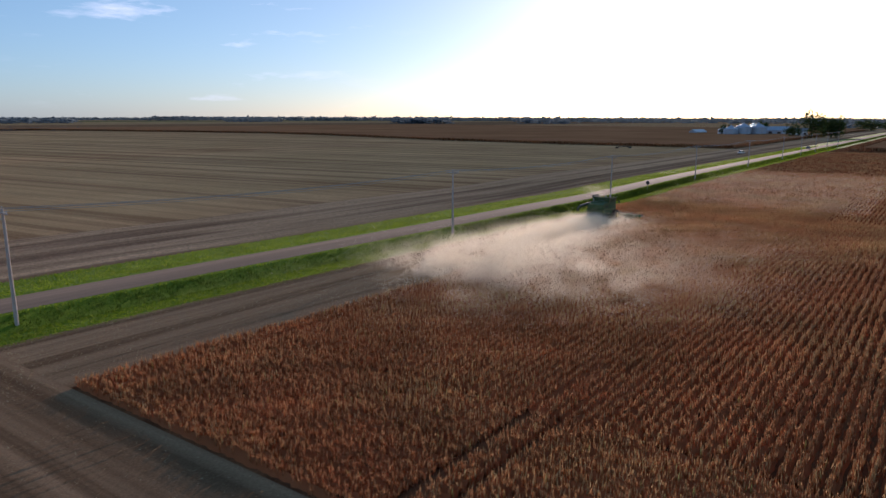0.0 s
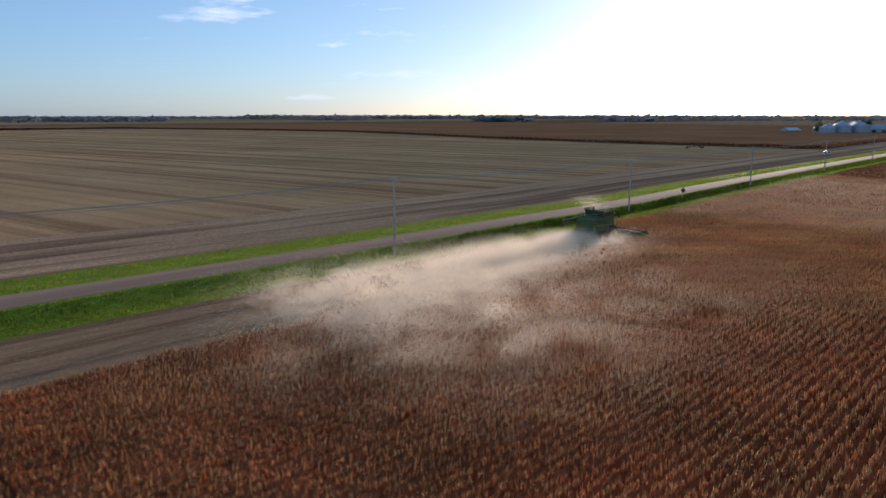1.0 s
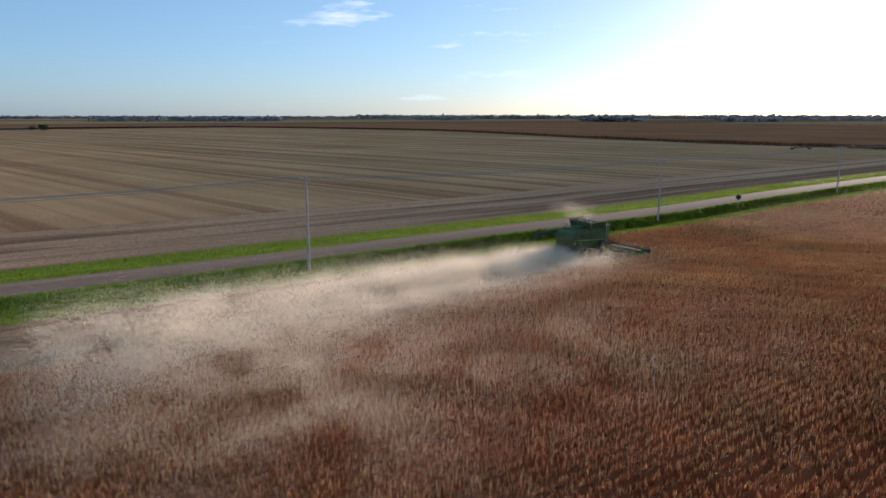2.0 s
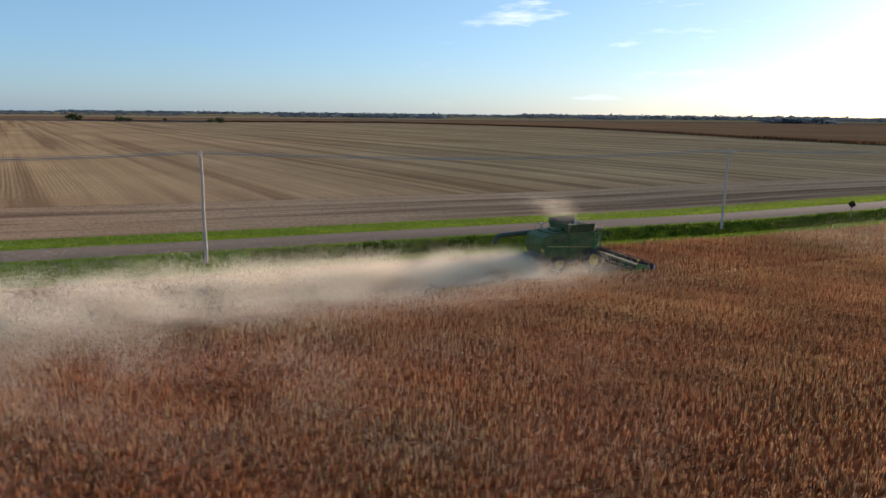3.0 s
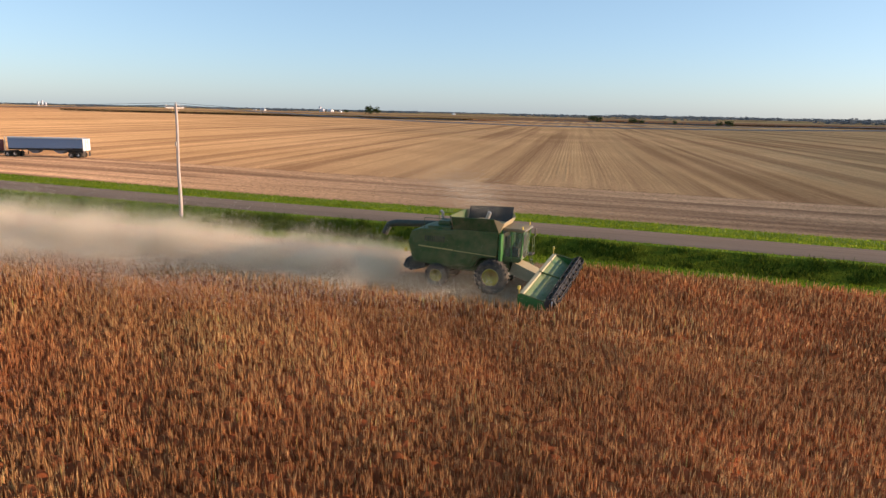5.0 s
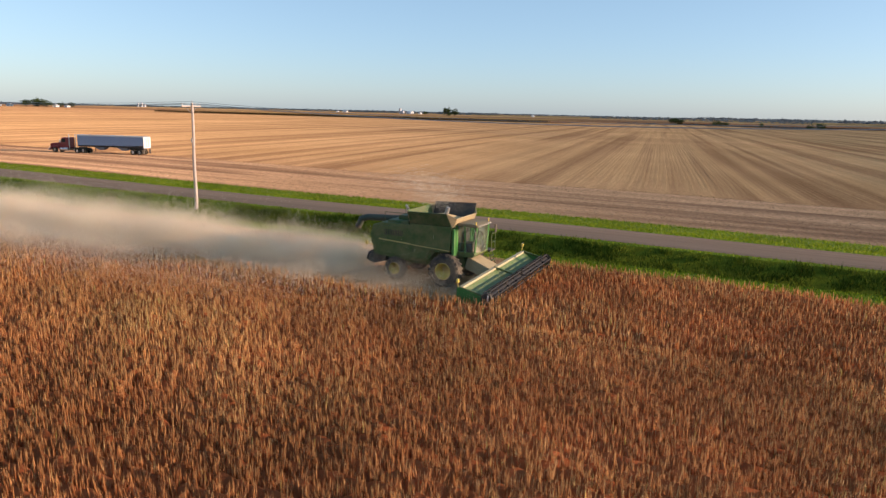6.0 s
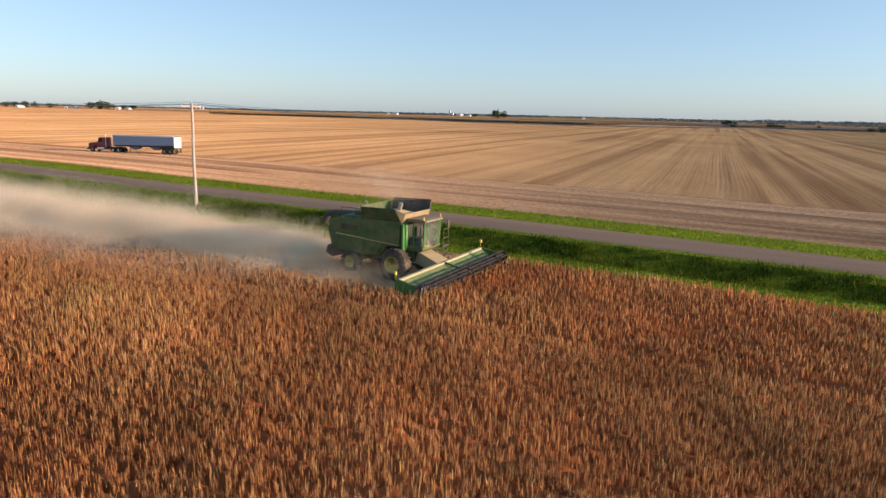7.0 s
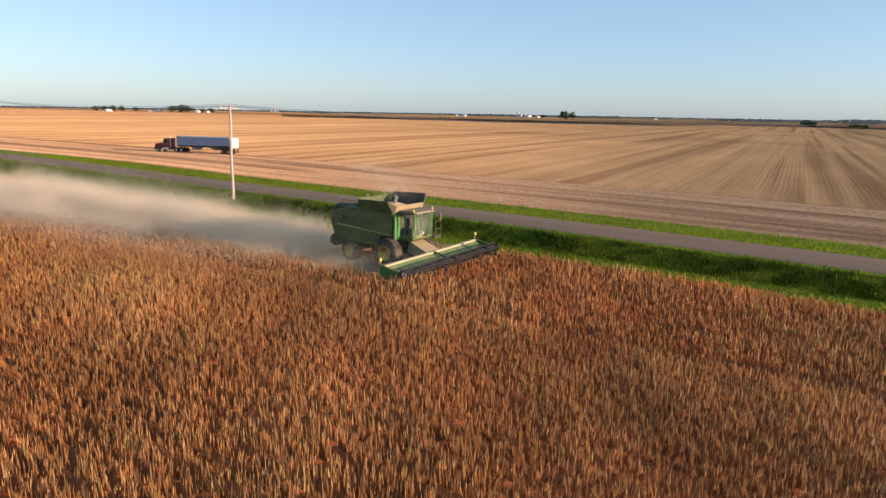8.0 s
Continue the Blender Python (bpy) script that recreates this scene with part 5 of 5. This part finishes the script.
def west_ne(y):
    return float(np.interp(y, [50, 180, 300, 450, 560, 700, 900, 1010], [368, 366, 384, 425, 445, 420, 362, 345]))


corn_block("corn_field", west_ne, 1250, 50, 1010, 14, [((345, 1010), (362, 900)), ((362, 900), (420, 700)), ((420, 700), (445, 560)), ((445, 560), (425, 450)), ((425, 450), (384, 300)), ((384, 300), (366, 180)), ((366, 180), (368, 50)), ((368, 50), (640, 54))], "tall reddish-brown ripe corn standing in a block")
corn_block("corn_field", lambda y: -760.0, -172, 690, 860, 14, [((-172, 690), (-760, 690))], "tall dry tan corn standing beyond the stubble", M_cornw, 1.35)
corn_block("corn_field", lambda y: -70.0, 352, 930, 1060, 14, [((352, 930), (-70, 930))], "tall dry corn along the far end of the stubble")
corn_block("corn_field", lambda y: 385.0, 640, -110, -16, 10, [((640, -16), (385, -16)), ((385, -16), (385, -110))], "tall dry corn standing beyond the soybeans")

# ---------------------------------------------------------------- farm buildings
M_galv = paint("galvanised_sheet", (0.46, 0.48, 0.52), 0.4, 0.3, (0.3, 0.28, 0.26), 0.5, 0.4)
M_roof = paint("grey_roof", (0.22, 0.22, 0.23), 0.6, 0.3)
M_siding = paint("white_siding", (0.74, 0.74, 0.72), 0.6, 0.2)


def grain_bin(x, y, r, h, group="farm grain bins"):
    b = thing("grain_bin", pose(x, y, FIELD + float(rise(x))), "round galvanised steel grain bin with a conical roof", "grain bin", group)
    bm = bmesh.new()
    k = 10
    for i in range(k):
        tube(bm, (0, 0, h * i / k), (0, 0, h * (i + 0.94) / k), r, r, 28)
        tube(bm, (0, 0, h * (i + 0.94) / k), (0, 0, h * (i + 1) / k), r * 1.012, r * 1.012, 28)
    part("wall", bm, M_galv, b)
    bm = bmesh.new()
    tube(bm, (0, 0, h), (0, 0, h + r * 0.52), r * 1.04, r * 0.1, 28)
    roof = part("roof", bm, M_galv, b)
    bm = bmesh.new()
    tube(bm, (0, 0, h + r * 0.5), (0, 0, h + r * 0.62), r * 0.13, r * 0.13, 12)
    part("cap", bm, M_galv, roof)
    bm = bmesh.new()
    box(bm, -r - 0.08, -r + 0.02, -0.5, 0.5, 0.2, 2.1, 0.02)
    part("door", bm, M_roof, b)
    return b


def house(x, y, w, d, h, turn, label, category="house", wall=None, roof=None, doors=2):
    b = thing("farm_building", pose(x, y, FIELD + float(rise(x)), 0, 0, turn), label, category, "farm buildings")
    bm = bmesh.new()
    k = h + w * 0.28
    vs0 = [(-w / 2, 0), (w / 2, 0), (w / 2, h), (0, k), (-w / 2, h)]
    prism(bm, vs0, -d / 2, d / 2)
    part("wall", bm, wall or M_siding, b)
    for s in (-1, 1):
        bm = bmesh.new()
        prism(bm, [(s * (w / 2 + 0.4), h - 0.2), (s * (w / 2 + 0.4), h - 0.02), (0, k + 0.2), (0, k + 0.02)], -d / 2 - 0.4, d / 2 + 0.4)
        part("roof", bm, roof or M_roof, b)
    for i in range(doors):
        yy = -d / 2 + d * (i + 0.5) / doors
        for s in (-1, 1):
            bm = bmesh.new()
            box(bm, s * w / 2 - 0.05, s * w / 2 + 0.05, yy - d * 0.07, yy + d * 0.07, h * 0.35, h * 0.75)
            part("window", bm, M_window, b)
    bm = bmesh.new()
    box(bm, -w * 0.12, w * 0.12, -d / 2 - 0.06, -d / 2 + 0.03, 0, min(h * 0.75, 3.5))
    part("door", bm, M_roof, b)
    return b


for x, y, r, h in ((702, 133, 7.5, 7), (716, 124, 8.5, 9), (730, 112, 8.5, 9), (712, 143, 6, 6.5), (746, 120, 6.5, 10)):
    grain_bin(x, y, r, h)
house(752, 96, 14, 26, 6, 20, "long pale metal machine shed with a grey roof", "shed", M_galv, M_galv, 3)
house(700, 66, 11, 15, 6, 10, "two-storey pale farmhouse behind tall trees", "house", doors=3)
house(770, 84, 8, 12, 4, 5, "low brown outbuilding beside the machine shed", "shed", paint("red_barn", (0.22, 0.07, 0.05), 0.8, 0.3), M_roof)
house(752, 182, 9, 20, 3.2, 70, "low white shed beyond the corn", "shed", M_galv, M_white)
for az, d, w, l, h, turn in ((-61.6, 1780, 9, 30, 4, 20), (-58.8, 1790, 9, 16, 4, 50), (-58.2, 1800, 10, 22, 5, 80), (-55.4, 1760, 10, 20, 5, 30), (-54.7, 1750, 9, 24, 4, 70), (-29.4, 2400, 16, 40, 7, 60), (-28.6, 2380, 10, 22, 5, 10), (-34.6, 2500, 12, 30, 5, 80), (-35.2, 2500, 9, 20, 4, 20), (-19.5, 2300, 10, 20, 4, 40), (49.9, 2000, 10, 18, 5, 30)):
    house(*place(az, d), w * 0.75, l * 0.7, h * 0.75, turn, "small white farm building far across the fields", "farm building", None, M_white, 1)
for az, d, r, h in ((-30.2, 2400, 3.6, 17), (-30.0, 2400, 6, 9), (-49.7, 3300, 4, 18), (-49.95, 3300, 4, 14), (-49.5, 3320, 5, 11)):
    grain_bin(*place(az, d), r, h, "far silos")

# ---------------------------------------------------------------- dust from the harvester
M_dust = plant_material("dust_motes", [(0.0, (0.89, 0.78, 0.60)), (1.0, (0.94, 0.85, 0.68))], 1.0, 0.7, 0.0, 1.0, 0.0)


def dust(k, seed):
    """Drifting dust and chaff: a thick plume behind the machine that widens and thins, and a veil over the crop."""
    r = np.random.default_rng(seed)

    def ragged(p, keep_low):
        """Thin the cloud out in billows."""
        q = np.array([noise.fractal((a * 0.22, b * 0.3, c * 0.5), 1.0, 2.0, 3) for a, b, c in p])
        return p[q * 1.4 + r.uniform(-0.5, 0.5, len(p)) > keep_low]
    # plume
    d = 56 * r.beta(1.35, 1.45, int(k * 0.44))
    n = len(d)
    x = 27.5 - d
    y = -11.9 - 0.115 * d + r.normal(0, 1, n) * (1.6 + 0.07 * d)
    z = np.abs(r.normal(0, 1, n)) * (0.8 + 0.01 * d) + 0.2
    plume = ragged(np.stack([x, y, z], 1), -0.12)
    # round the header, the wheels and over the tank
    n = int(k * 0.06)
    x = r.normal(28.5, 4.0, n)
    y = r.normal(-15.0, 2.2, n)
    z = np.abs(r.normal(0, 0.8, n)) + 0.1
    front = ragged(np.stack([x, y, z], 1), -0.1)
    front = front[(front[:, 1] < -14.4) | (front[:, 0] < 28.5)]
    n = int(k * 0.006)
    d = r.uniform(0, 4, n)
    top = np.stack([32 - d * 0.6 + r.normal(0, 0.8 + 0.15 * d, n), -11 + r.normal(0, 0.9 + 0.15 * d, n), 4.6 + d * 0.5 + r.normal(0, 0.25, n)], 1)
    # veil that has drifted over the standing crop
    n = int(k * 0.25)
    x = r.normal(-18, 9.5, n)
    y = r.normal(-28, 8, n)
    z = 0.6 + np.abs(r.normal(0, 1.5, n))
    veil = ragged(np.stack([x, y, z], 1), 0.0)
    veil = veil[veil[:, 0] < -3 - 1.6 * (veil[:, 1] + 20) + r.normal(0, 3, len(veil))]
    n = int(k * 0.05)
    drift = ragged(np.stack([r.normal(0, 11, n), r.normal(-38, 8, n), 0.6 + np.abs(r.normal(0, 1.6, n))], 1), 0.0)
    veil = np.concatenate([veil, drift[drift[:, 0] < -3 - 1.6 * (drift[:, 1] + 20)]])
    veil = veil[(veil[:, 0] < -15) | (veil[:, 1] > -25) | (r.uniform(size=len(veil)) < 0.55)]
    # thin haze low over the crop
    n = int(k * 0.025)
    haze_low = np.stack([r.normal(10, 12, n), r.normal(-21, 2.5, n), 0.5 + np.abs(r.normal(0, 0.8, n))], 1)
    # dust added ahead of the harvester, partly standing in for sun glare
    n = int(k * 0.1)
    haze_east = np.stack([r.uniform(62, 150, n), r.uniform(-52, -8, n), 0.5 + np.abs(r.normal(0, 1.2, n))], 1)
    veil = np.concatenate([veil, haze_low[haze_low[:, 1] < -15], haze_east])
    p = np.concatenate([plume, front, top, veil])
    # hair-thin drifting fibres of chaff
    behind = np.clip(27.5 - p[:, 0], 0, 60)[:, None]
    wide = np.where(behind > 0.5, 0.0032 + 0.000037 * behind, 0.0012)
    wide[len(p) - len(veil):] = 0.0019
    long = np.where(behind > 0.5, 1.1, 0.7) * r.uniform(0.6, 1.4, (len(p), 1))
    p[:, 2] += FIELD
    up = np.array(toward) + r.normal(0, 0.9, (len(p), 3))
    up /= np.linalg.norm(up, axis=1, keepdims=True)
    a = np.cross(up, r.normal(0, 1, (len(p), 3)))
    a /= np.linalg.norm(a, axis=1, keepdims=True)
    b = np.cross(up, a)
    p[:, 2] = np.maximum(p[:, 2], FIELD + 0.1 + np.abs(b[:, 2]) * long[:, 0] / 2)
    v = np.stack([p - b * long / 2 - a * wide / 2, p - b * long / 2 + a * wide / 2, p + b * long / 2], 1).reshape(-1, 3)
    return v, np.arange(len(v)).reshape(-1, 3)


tagged(new("dust_cloud", np_mesh("dust_cloud", *on_land(dust(1100000, 5)), [M_dust])), "billowing pale tan dust and chaff trailing behind the harvester", "dust", kind="stuff")
